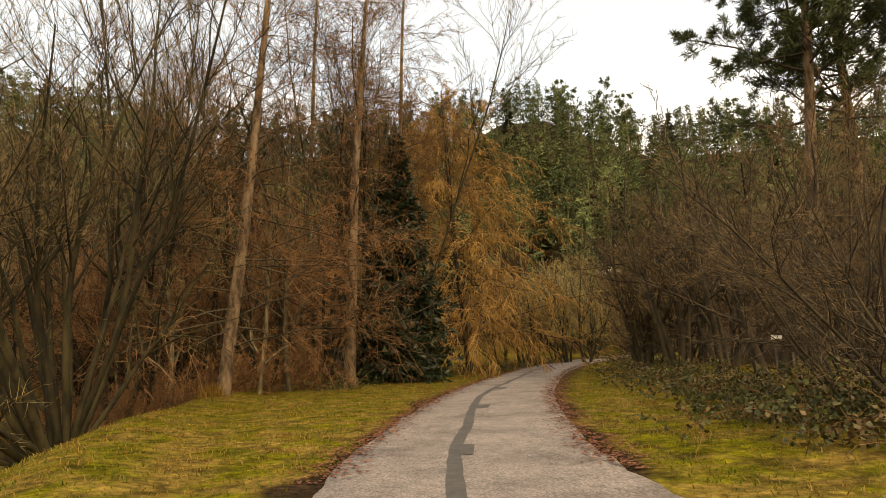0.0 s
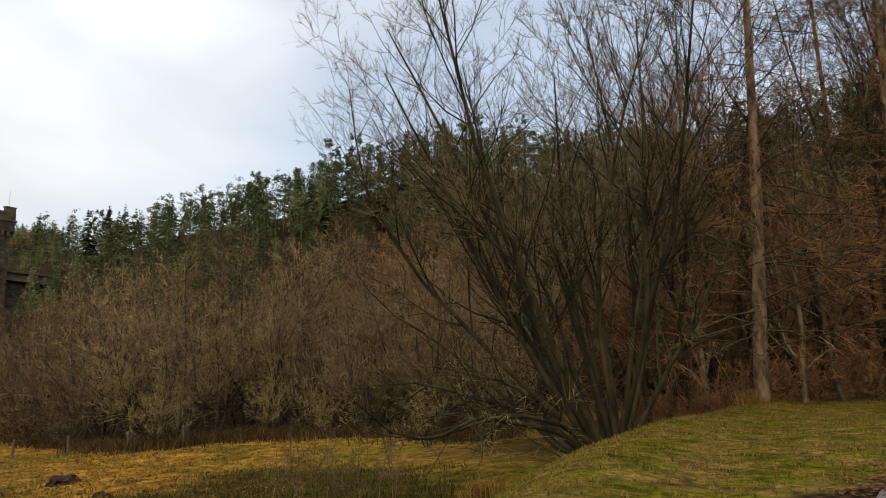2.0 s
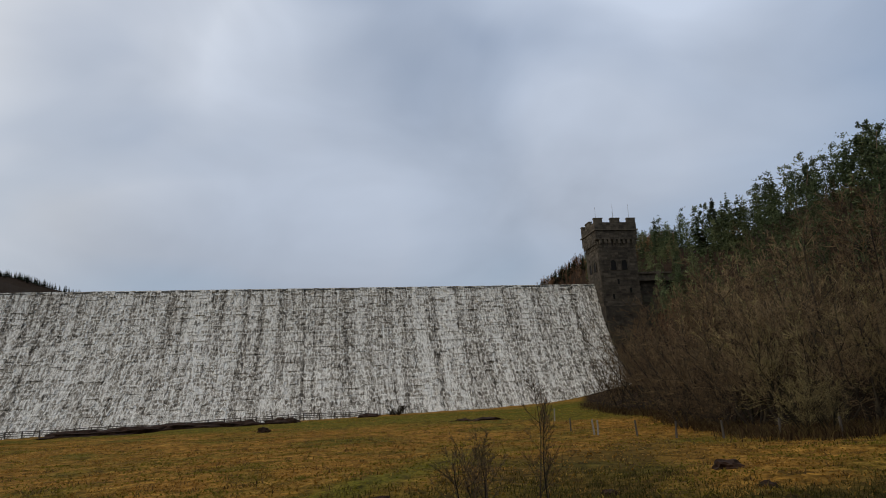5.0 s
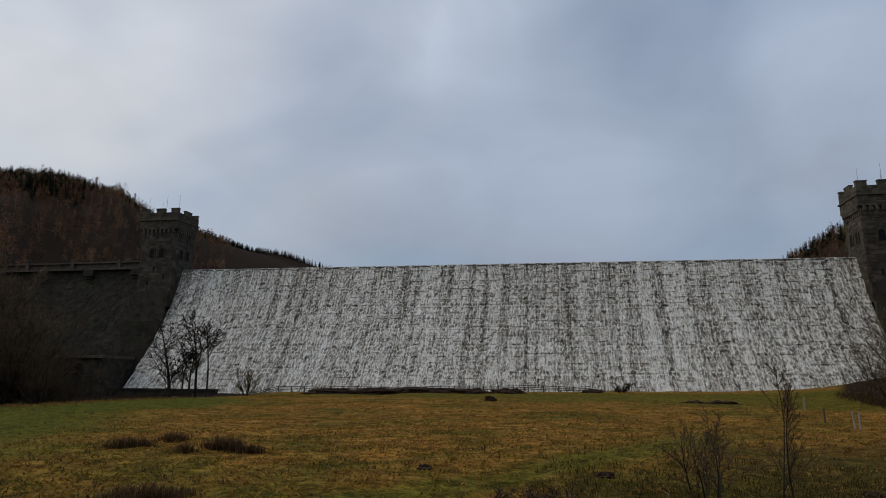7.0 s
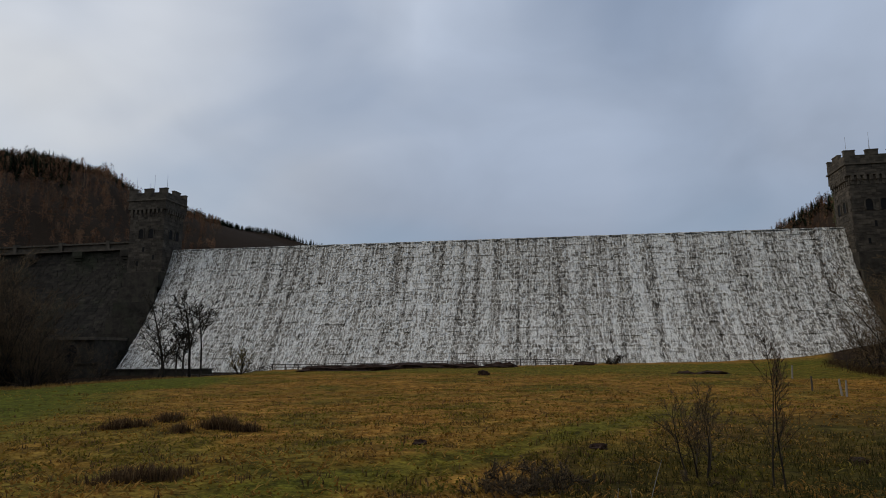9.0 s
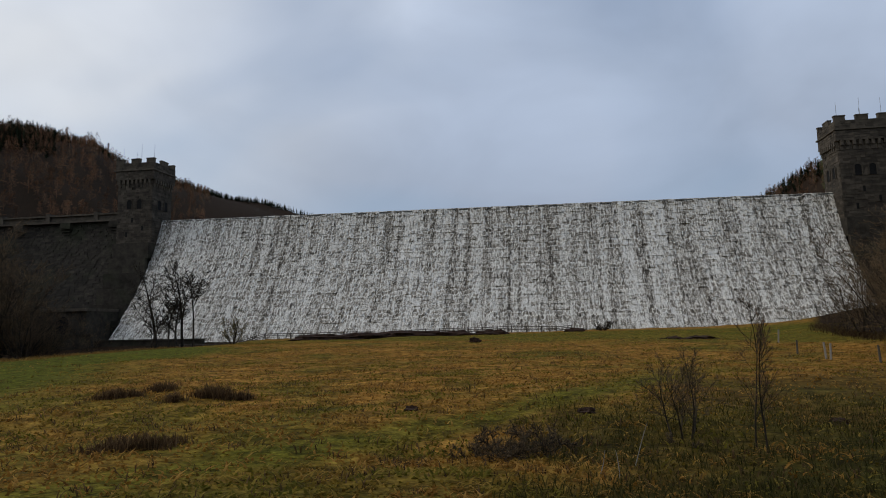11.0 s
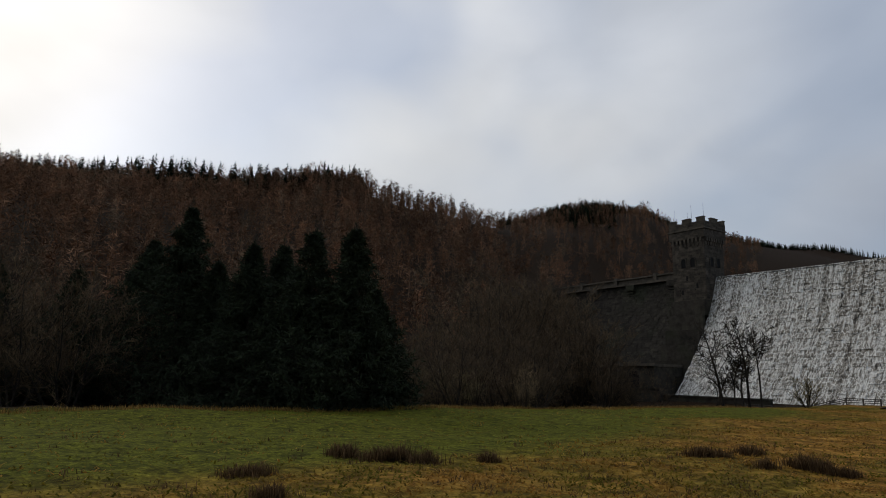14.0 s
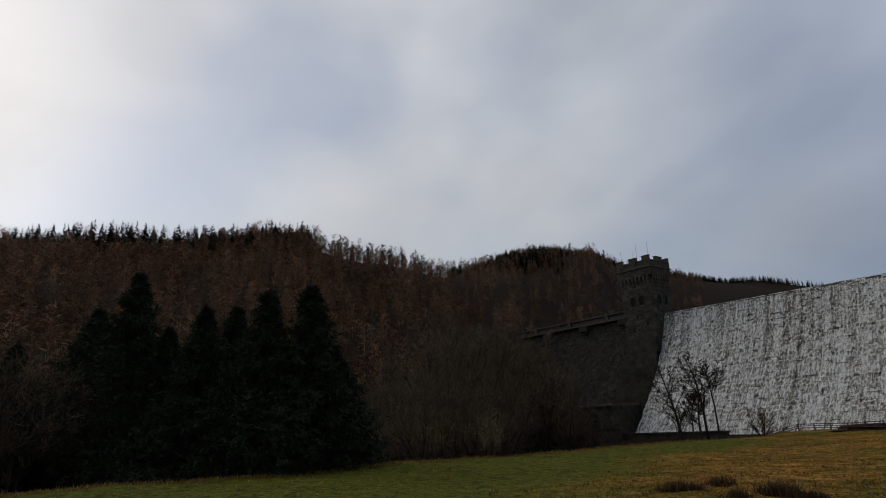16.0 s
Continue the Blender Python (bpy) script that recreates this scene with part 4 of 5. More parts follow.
for az, d, s in ((88.7, 31, 7), (91.2, 32, 8), (81.5, 30, 10), (78.5, 36, 11), (99.5, 43, 9)):
    broadleaf(30 + s, spot(az, d, s * 40), "slim birch with pale patchy bark and bare twigs", name="birch", H=14 + s % 3, stems=1, lean=4, r=0.14, k=(30, 7, 6, 2),
              trunk=M_BIRCH_BARK, twig=M_TWIG_RED, up=(0.2, 0.3, -0.2, -0.3), ratio=(0.27, 0.45, 0.45, 0.45), group="birches by the lane", fine=0.008, lo=0.12)
for az, d, H, s in ((76.5, 37, 19, 1), (79.5, 33, 17, 2), (83.2, 38, 20, 3), (87.3, 41, 21, 4), (93.5, 39, 20, 5), (71.5, 40, 17, 6), (98.2, 46, 22, 7), (77.8, 30, 18, 8), (89.3, 33, 23, 9), (94.8, 37, 24, 10), (100.8, 41, 24, 11), (84.2, 34, 22, 12), (81.0, 40, 24, 13), (97.0, 38, 23, 14)):
    broadleaf(140 + s, spot(az, d, s * 51), "tall slender leafless tree behind the bank", name="ash", H=H, stems=2, lean=9, r=0.16, k=(16, 9, 6, 1), group="tall bare trees by the lane",
              trunk=M_MOSS, twig=M_TWIG, up=(0.5, 0.8, 0.6, 0.4), ratio=(0.36, 0.46, 0.46, 0.45), fine=0.0105, lo=0.36, angle=36, tip=0.35)
brush = broadleaf(171, spot(79.0, 29.5), "russet brushwood under the larches behind the bank", category="undergrowth", name="brushwood", group="brushwood under the larches", H=2.6, stems=14, lean=68, r=0.02,
                  k=(9, 7, 5, 0), trunk=M_TWIG_RED, twig=M_TWIG_RED, fine=0.008, lo=0.08, angle=46, ratio=(0.5, 0.5, 0.5, 0.5), up=(0.1, 0.2, 0.0, 0.0), wob=0.2, cheap=True)
for az, d, s in ((76.5, 30, 1.1), (81.0, 31, 1.2), (83.2, 30.5, 1.0), (87.5, 32, 1.1), (90.0, 33.5, 1.2), (93.0, 35, 1.1), (78.0, 33, 1.3), (84.5, 34, 1.3), (96.0, 38, 1.2), (73.5, 31, 1.2), (75.0, 27.5, 0.9), (88.9, 36, 1.4)):
    copy_thing(brush, spot(az, d, az * 37, s))
# gold-twigged weeping tree and the dark evergreen at its side
larch(41, spot(106.9, 46, -90), "golden-twigged weeping larch with hanging branches", H=27, r=0.3, lean=-3, first=0.1, k=(210, 12, 9), reach=0.55, hang=-1.7,
      twig=M_TWIG_GOLD, trunk=M_BARK, fine=0.018, name="weeping_larch")
spruce(42, spot(100.6, 37.5), "dense dark evergreen under the larches", H=15.5, reach=0.25, k=(260, 12), needles=7, size=0.45, mat_n=M_HOLLY, name="yew")
spruce(43, spot(101.5, 38, 50), "low dark evergreen bush beside the lane", H=5.0, reach=0.6, k=(150, 10), needles=7, size=0.36, mat_n=M_HOLLY, name="yew")

# bare bushes: a few kinds, set out again and again
rng0 = np.random.RandomState(3)
kinds = []
for i, (tw, tr, H, lab) in enumerate((
        (M_TWIG_TAN, M_BARK, 9.0, "leafless brown thicket tree on the meadow's edge"), (M_TWIG_GREEN, M_MOSS, 8.0, "leafless olive-twigged bush on the meadow's edge"),
        (M_TWIG_PLUM, M_BARK, 10.0, "leafless plum-brown tree in the wood"), (M_TWIG_RED, M_BARK, 8.5, "leafless russet-twigged tree in the wood"))):
    kinds.append(broadleaf(60 + i, spot((33, 36.5, 27.5, 80)[i], (57, 54, 74, 46)[i]), lab, name="thicket_tree", group="bare trees along the slope's foot", H=H, stems=4, lean=34,
                           r=0.12, k=(12, 8, 5, 1), twig=tw, trunk=tr, fine=0.014, lo=0.08, ratio=(0.56, 0.5, 0.46, 0.5), angle=46, cheap=True, up=(0.6, 0.5, 0.4, 0.3), tip=0.45))


def scatter(kind, az0, az1, d0, d1, count, s0=0.8, s1=1.3):
    for _ in range(count):
        copy_thing(kinds[kind], spot(rng0.uniform(az0, az1), rng0.uniform(d0, d1), rng0.uniform(0, 360), rng0.uniform(s0, s1)))


# edge of the thicket beside the meadow, then rows that climb behind it
for az, d, s in ((21.2, 101, 0.42), (22.1, 98, 0.62), (22.9, 96, 0.8), (23.8, 93, 0.95), (24.8, 89, 1.12), (26.0, 83, 1.22), (29.3, 68, 1.3), (31.0, 62, 1.25), (35.0, 56, 1.1), (38.7, 56, 1.15),
                 (40.8, 54, 1.1), (43.0, 56, 1.15), (45.2, 54, 1.1), (47.5, 55, 1.15), (50.0, 53, 1.1), (52.5, 52, 1.15), (55.5, 50, 1.1), (58.5, 49, 1.1), (62.0, 48, 1.1), (66.0, 46, 1.0)):
    copy_thing(kinds[2 if az < 27 else int(rng0.choice([0, 0, 1, 2]))], spot(az, d, rng0.uniform(0, 360), s))
for az in np.arange(25.5, 70, 2.3):
    d = np.interp(az, [25, 29, 33, 45, 60, 70], [98, 80, 68, 66, 61, 56])
    copy_thing(kinds[int(rng0.choice([0, 2, 1]))], spot(az + rng0.uniform(-0.8, 0.8), d + rng0.uniform(-4, 4), rng0.uniform(0, 360), rng0.uniform(1.25, 1.6)))
for az in np.arange(27, 72, 2.8):
    d = np.interp(az, [25, 29, 33, 45, 60, 70], [112, 94, 84, 84, 78, 70])
    copy_thing(kinds[int(rng0.choice([0, 2, 3]))], spot(az + rng0.uniform(-1, 1), d + rng0.uniform(-6, 6), rng0.uniform(0, 360), rng0.uniform(1.35, 1.7)))
scatter(2, 26, 34, 54, 74, 5, 0.3, 0.5)
scatter(1, 36, 62, 46, 52, 9, 0.35, 0.6)
scatter(0, 52, 85, 38, 66, 14, 0.8, 1.1)
scatter(1, 58, 66, 31, 37, 2, 0.35, 0.5)
scatter(3, 74, 100, 36, 60, 22, 0.75, 1.15)
scatter(1, 109, 118, 52, 70, 10, 0.9, 1.15)
scatter(0, 110, 136, 58, 85, 16, 0.8, 1.1)
scatter(0, 120, 126, 33, 42, 5, 0.7, 0.9)
scatter(2, 134, 146, 26, 50, 9, 0.75, 1.0)
# left side of the meadow: bare trees beyond the grass and up the slope that hides the end of the wing wall
scatter(2, -102, -80, 70, 90, 14, 1.0, 1.4)
scatter(2, -100, -60, 82, 115, 16, 1.0, 1.4)
scatter(2, -62, -47, 78, 96, 10, 0.6, 0.9)
scatter(2, -60, -47, 98, 122, 16, 0.9, 1.3)
scatter(2, -54, -45.8, 125, 165, 20, 1.6, 2.1)
scatter(2, -46.8, -43.9, 120, 148, 9, 1.4, 1.8)
scatter(2, -44.8, -41.8, 114, 132, 8, 0.85, 1.15)
scatter(1, -60, -46, 80, 105, 9, 0.6, 0.95)
scatter(0, -60, -47, 78, 100, 8, 0.5, 0.85)
scatter(2, -42.5, -38.6, 118, 132, 7, 0.5, 0.8)

# dark hawthorns on the far verge of the lane
for az, d, s in ((124.5, 30, 1.0), (128.0, 27, 0.95), (131.0, 21, 0.8), (121.5, 38, 1.0), (126, 36, 1.1)):
    broadleaf(90 + int(az), spot(az, d, az * 7), "dense dark leafless hawthorn beside the lane", name="hawthorn", H=9.5 * s, stems=5, lean=20, r=0.15, k=(11, 8, 6, 2),
              trunk=M_BARK, twig=M_TWIG_PLUM, fine=0.008, lo=0.2, angle=48, ratio=(0.5, 0.5, 0.46, 0.5), up=(0.9, 0.6, 0.4, 0.3), group="hawthorns by the lane")
for az, d, s in ((137.0, 15.0, 1.0), (141.5, 12.5, 1.0), (136.0, 20.5, 0.8)):
    broadleaf(200 + int(az), spot(az, d, az * 5), "bare bush with long pale arching twigs beside the lane", name="hazel", H=6.2 * s, stems=11, lean=46, r=0.045, k=(10, 7, 5, 0),
              trunk=M_BARK, twig=M_TWIG, fine=0.005, lo=0.12, angle=34, ratio=(0.5, 0.5, 0.5, 0.5), up=(0.0, -0.2, -0.2, -0.1), group="hazels by the lane")

# conifers: pines and spruces on the slope behind, spruces by the meadow
p1 = pine(71, spot(52, 140), "tall dark pine on the wooded slope", "pines on the slope", H=17, k=(24, 6, 4), per=5, size=0.5, reach=0.24, first=0.3)
p2 = pine(72, spot(44, 135), "tall dark pine on the wooded slope", "pines on the slope", H=15, reach=0.3, k=(22, 6, 4), per=5, size=0.5, first=0.25)
s1 = spruce(73, spot(32, 190), "slim dark spruce on the wooded slope", "spruces on the slope", H=16, reach=0.26, k=(90, 6), needles=3, size=0.7)


def brow_of(az):
    return np.interp(az, HILL[:, 0], HILL[:, 1]), np.interp(az, HILL[:, 0], HILL[:, 2])


for az in np.linspace(31, 134, 46):
    az = az + rng0.uniform(-1, 1)
    foot, brow = brow_of(az)
    copy_thing((p1, p2, p1, s1)[rng0.randint(4)], spot(az, foot + (brow - foot) * rng0.uniform(0.45, 1.0), rng0.uniform(0, 360), rng0.uniform(0.7, 1.05), 0.3))
for az, d, H in ((-79.0, 80, 23), (-73.6, 72, 23), (-68.7, 69, 22.5), (-65.0, 67, 19.5), (-82, 90, 20), (-76.2, 78, 19), (-71, 77, 21), (-62.6, 70, 14), (-86.5, 84, 15), (-91.5, 82, 15)):
    spruce(int(-az * 10), spot(az, d), "tall dark green spruce at the meadow's edge", "spruces by the meadow", H=H * 1.03, reach=0.41, k=(330, 13), needles=7, size=0.6, slim=0.085)

# the great pines by the lane on the far verge
pine(81, spot(135.2, 30), "tall pine with an orange-brown upper trunk beside the lane", H=23, r=0.3, k=(40, 12, 9), per=18, size=0.26, first=0.42, reach=0.235, slim=0.07)
pine(82, spot(138.6, 34, 70), "tall dark pine with a bare lower trunk beside the lane", H=25, r=0.3, k=(40, 11, 8), per=15, size=0.28, first=0.45, reach=0.22, slim=0.07)


# ---- woods on the slopes, too far off to pick the trees apart ----
def far_larch(rng):
    P0, R0 = trunks(rng, 1, 14, 1, 0.09, n=3, up=0.1, wob=0.01, taper=0.2)
    P1, R1 = bud(rng, P0, R0, 40, 0.1, 0.99, 66, 0.27, 0.9, 2, 0.1, 0.1, 0.4, least=0.05, tipshort=0.85)
    return join(tubes(P0, R0, 3), fans(rng, P1, 1.35, 3, -0.1, 0.08), fans(rng, P0[:, 1:], 0.9, 12, -0.4, 0.07))


def far_conifer(rng, H=14, wide=0.25, whorls=17):
    """A spire: ragged whorls of drooping fronds that shorten to the tip."""
    P0, R0 = trunks(rng, 1, H, 1, 0.16, n=3, up=0.1, wob=0.01, taper=0.1)
    z = np.repeat(np.linspace(0.06, 0.985, whorls) ** 0.9 * H, 5) + rng.uniform(-0.2, 0.2, whorls * 5)
    a = rng.uniform(0, 6.28, len(z))
    reach = wide * H * (1 - z / (H * 1.03)) ** 0.8 * rng.uniform(0.55, 1.15, len(z)) + 0.12
    out = np.stack([np.cos(a), np.sin(a), np.zeros_like(a)], 1)
    side = np.stack([-np.sin(a), np.cos(a), np.zeros_like(a)], 1)
    root = np.stack([np.zeros_like(z), np.zeros_like(z), z + 0.35], 1)
    mid = root + out * reach[:, None] * 0.6 - np.array([0, 0, 1.0]) * (0.25 * reach + 0.1)[:, None]
    tip = root + out * reach[:, None] - np.array([0, 0, 1.0]) * (0.3 * reach + 0.25)[:, None]
    half = side * (0.28 * reach + 0.1)[:, None]
    V = np.stack([root, mid + half, tip, mid - half], 1).reshape(-1, 3)
    k = np.arange(len(z))[:, None] * 4
    spire = np.array([(0.09, 0, H * 0.9), (-0.05, 0.08, H * 0.9), (-0.05, -0.08, H * 0.9), (0, 0, H * 1.01)])
    return join(tubes(P0, R0, 3), (V, np.concatenate([k + np.array([[0, 1, 2]]), k + np.array([[0, 2, 3]])])), (spire, np.array([(0, 1, 3), (1, 2, 3), (2, 0, 3)])))


def far_pine(rng):
    """A pine seen from far off: tufts gathered in clumps at the ends of boughs, in a blunt cone."""
    P0, R0 = trunks(rng, 1, 14, 2, 0.16, n=3, up=0.1, wob=0.02, taper=0.3)
    n, per = 40, 9
    u = rng.uniform(0.16, 1.0, n)
    a = rng.uniform(0, 6.28, n)
    reach = 2.9 * (1 - u) ** 0.9 * rng.uniform(0.4, 1.15, n) + 0.06
    centre = np.stack([np.cos(a) * reach, np.sin(a) * reach, u * 13.8], 1)
    s_ = np.repeat(centre, per, 0) + rng.normal(0, 1, (n * per, 3)) * np.array([0.42, 0.42, 0.2])
    d = unit(rng.normal(0, 1, s_.shape) + np.array([0, 0, 0.35]) + np.repeat(np.stack([np.cos(a), np.sin(a), 0 * a], 1), per, 0) * 0.8)
    L = rng.uniform(0.4, 0.85, len(s_))[:, None]
    side = unit(np.cross(d, rng.normal(0, 1, d.shape))) * L * 0.17
    V = np.stack([s_ - d * L * 0.4, s_ + side, s_ + d * L * 0.6, s_ - side], 1).reshape(-1, 3)
    k = np.arange(len(s_))[:, None] * 4
    return join(tubes(P0, R0, 3), (V, np.concatenate([k + np.array([[0, 1, 2]]), k + np.array([[0, 2, 3]])])))


def wood(name, label, makers, places, material, seed=1):
    """One sheet of wood: each place (x, y, size) takes one of a few tree shapes, turned at will."""
    rng = np.random.RandomState(seed)
    shapes = [mk(rng) for mk in makers]
    vs, fs, ts, o = [], [], [], 0
    for x, y, s in places:
        v, f = shapes[rng.randint(len(shapes))]
        a = rng.uniform(0, 6.28)
        c, w = math.cos(a) * s * rng.uniform(0.9, 1.15), math.sin(a) * s
        q = np.stack([v[:, 0] * c - v[:, 1] * w + x, v[:, 0] * w + v[:, 1] * c + y, v[:, 2] * s + land_at(x, y)], 1)
        vs.append(q)
        fs.append(f + o)
        ts.append(np.full(len(v), rng.rand()))
        o += len(v)
    ob = new(name, mesh_from(name, np.concatenate(vs), np.concatenate(fs), material, False, np.concatenate(ts)))
    return tagged(ob, label, "woodland", kind="stuff")


def toned(name, stops):
    m, nt, p = mat(name, 1.0)
    p.inputs["Specular IOR Level"].default_value = 0.05
    col = ramp(nt, attr(nt, "tone"), stops)
    v = ramp(nt, island(nt), [(0.0, (0.6,) * 3), (1.0, (1.4,) * 3)])
    big = ramp(nt, noise_tex(nt, 0.02, 3), [(0.35, (0.75,) * 3), (0.65, (1.25,) * 3)])
    mid = ramp(nt, noise_tex(nt, 0.085, 4, 0.65), [(0.36, (0.5,) * 3), (0.5, (1.0,) * 3), (0.64, (1.5,) * 3)])
    col = mix(nt, 1.0, mix(nt, 1.0, col, v, 'MULTIPLY'), big, 'MULTIPLY')
    nt.links.new(mix(nt, 1.0, col, mid, 'MULTIPLY'), p.inputs["Base Color"])
    return m


M_FAR_LARCH = toned("far_larch_twigs", [(0.0, (0.12, 0.066, 0.039)), (0.6, (0.235, 0.12, 0.062)), (1.0, (0.18, 0.122, 0.074))])
M_FAR_DARK = toned("far_conifer_needles", [(0.0, (0.014, 0.02, 0.012)), (1.0, (0.03, 0.042, 0.02))])
M_FAR_PINE = toned("far_pine_needles", [(0.0, (0.046, 0.062, 0.03)), (0.6, (0.082, 0.102, 0.048)), (1.0, (0.115, 0.125, 0.055))])


def fill(count, az0, az1, f0, f1, s0, s1, seed, power=0.6):
    rng = np.random.RandomState(seed)
    out = []
    for _ in range(count):
        az = rng.uniform(az0, az1)
        foot, brow = brow_of(az)
        d = foot + (brow - foot) * (f0 + (f1 - f0) * rng.rand() ** power)
        out.append((d * math.sin(radians(az)), d * math.cos(radians(az)), rng.uniform(s0, s1)))
    return out


wood("larch_wood", "leafless russet larch wood on the far slope", [far_larch] * 5, fill(3400, -106, -30, 0.08, 1.0, 0.55, 1.08, 1), M_FAR_LARCH, 1)
wood("ridge_conifers", "dark conifers along the far ridge", [far_conifer] * 5,
     fill(560, -104, -64, 0.93, 1.02, 0.55, 1.15, 2) + fill(500, -104, -66, 0.82, 0.95, 0.5, 0.8, 12) + fill(380, -47.5, -41.5, 0.62, 0.97, 0.5, 0.85, 3) + fill(1500, -52, -18, 0.9, 1.03, 0.3, 0.6, 8, 1.0) + fill(60, -66, -53, 0.93, 1.03, 0.4, 0.8, 6) + fill(300, 14.5, 22.5, 0.75, 1.03, 0.22, 0.42, 16), M_FAR_DARK, 2)
wood("pine_wood", "green pine wood on the near slope", [far_pine] * 7 + [far_conifer], fill(1250, 27, 152, 0.22, 1.03, 0.55, 1.05, 4) + fill(420, 21.2, 29, 0.25, 1.03, 0.35, 0.6, 14) + fill(330, 98, 152, 0.04, 0.6, 0.6, 1.0, 15), M_FAR_PINE, 3)
wood("valley_wood", "leafless brown wood behind the dam", [far_larch] * 4, fill(520, 14, 29, 0.6, 1.03, 0.25, 0.5, 5), M_FAR_LARCH, 4)

# ---- grass that stands up: verge blades, tussocks on the meadow ----
def blades(name, label, places, height, spread, per, material, seed, lean=0.5, width=0.012):
    """Tufts of slim bent blades; each blade two tapering faces."""
    rng = np.random.RandomState(seed)
    pl = np.asarray(places, float)
    n = len(pl)
    base = np.repeat(pl[:, :2], per, 0) + rng.normal(0, 1, (n * per, 2)) * np.repeat(spread * pl[:, 2], per)[:, None]
    z = land(base[:, 0], base[:, 1]) - 0.02
    h = height * np.repeat(pl[:, 2], per) * rng.uniform(0.5, 1.2, n * per)
    a = rng.uniform(0, 6.28, n * per)
    d = np.stack([np.cos(a), np.sin(a)], 1) * (lean * rng.uniform(0.2, 1.2, n * per) * h)[:, None]
    s = np.stack([-np.sin(a), np.cos(a)], 1) * (width * np.repeat(np.sqrt(pl[:, 2]), per))[:, None]
    v0 = np.column_stack([base - s, z])
    v1 = np.column_stack([base + s, z])
    m0 = np.column_stack([base + d * 0.35 - s * 0.7, z + h * 0.65])
    m1 = np.column_stack([base + d * 0.35 + s * 0.7, z + h * 0.65])
    tip = np.column_stack([base + d, z + h * 0.95])
    V = np.stack([v0, v1, m1, m0, tip], 1).reshape(-1, 3)
    k = np.arange(n * per)[:, None] * 5
    F = np.concatenate([k + np.array([[0, 1, 2]]), k + np.array([[0, 2, 3]]), k + np.array([[3, 2, 4]])])
    tone = np.repeat(rng.rand(n * per), 5)
    ob = new(name, mesh_from(name, V, F, material, False, tone))
    return tagged(ob, label, "grass", kind="stuff")


def grass_material(name, stops, patch=None):
    m, nt, p = mat(name, 0.9)
    p.inputs["Specular IOR Level"].default_value = 0.08
    col = ramp(nt, attr(nt, "tone"), stops)
    if patch:
        col = mix(nt, ramp(nt, noise_tex(nt, patch[0], 4, 0.6, distort=0.5), [(patch[1], (0, 0, 0)), (patch[2], (1, 1, 1))]), col, ramp(nt, attr(nt, "tone"), patch[3]))
    nt.links.new(col, p.inputs["Base Color"])
    thin = nt.nodes.new("ShaderNodeBsdfTranslucent")
    nt.links.new(col, thin.inputs["Color"])
    half = nt.nodes.new("ShaderNodeMixShader")
    half.inputs["Fac"].default_value = 0.5
    nt.links.new(p.outputs["BSDF"], half.inputs[1])
    nt.links.new(thin.outputs["BSDF"], half.inputs[2])
    nt.links.new(half.outputs["Shader"], nt.nodes["Material Output"].inputs["Surface"])
    return m


TAN = [(0.0, (0.13, 0.075, 0.02)), (0.5, (0.25, 0.145, 0.04)), (1.0, (0.36, 0.24, 0.08))]
M_VERGE = grass_material("verge_grass", [(0.0, (0.06, 0.09, 0.012)), (0.6, (0.13, 0.155, 0.02)), (1.0, (0.24, 0.21, 0.05))], (1.1, 0.43, 0.55, TAN))
M_TUFT = grass_material("meadow_tussocks", [(0.0, (0.15, 0.075, 0.015)), (0.5, (0.33, 0.165, 0.032)), (1.0, (0.50, 0.29, 0.072))],
                        (0.3, 0.44, 0.56, [(0.0, (0.08, 0.076, 0.01)), (0.6, (0.18, 0.15, 0.02)), (1.0, (0.32, 0.235, 0.045))]))
M_RUSH = grass_material("rushes", [(0.0, (0.05, 0.032, 0.017)), (0.7, (0.13, 0.078, 0.038)), (1.0, (0.21, 0.135, 0.065))])
M_STRAW = grass_material("dead_straw_grass", TAN)

rngv = np.random.RandomState(12)
pl = []
while len(pl) < 9000:
    x = rngv.uniform(3, 62)
    y = rngv.uniform(-36, 8)
    off = y - np.interp(x, BANK_X, BANK_Y)
    lo = np.interp(x, LANE_S, LANE_Y)
    gap = abs(y - lo) * 0.87
    if gap < 2.25 or off > 3.5 or (y < lo and gap > 10) or rngv.rand() > 1.3 - x / 70:
        continue
    pl.append((x, y, rngv.uniform(0.6, 1.4)))
blades("verge_grass", "green and straw-coloured grass on the lane's verges", pl, 0.075, 0.26, 14, M_VERGE, 1, 1.5, 0.009)
pl = []
while len(pl) < 15000:
    r, az = 10 + 115 * rngv.rand() ** 1.3, rngv.uniform(-95, 52)
    x, y = r * math.sin(radians(az)), r * math.cos(radians(az))
    if x < -60 or y > 124 or r > np.interp(az, HILL[:, 0], HILL[:, 1]) - 4 or y - np.interp(x, BANK_X, BANK_Y) < 3:
        continue
    g = shape_masks(np.array(x), np.array(y))[2]
    if rngv.rand() < max(g, 0.9 * shape_masks(np.array(x), np.array(y))[3]) * 0.92:
        continue
    pl.append((x, y, rngv.uniform(0.6, 1.6) * (1 + r / 300)))
blades("meadow_grass", "tussocks of orange-brown winter grass on the meadow", pl, 0.085, 0.34, 7, M_TUFT, 2, 3.4, 0.03)

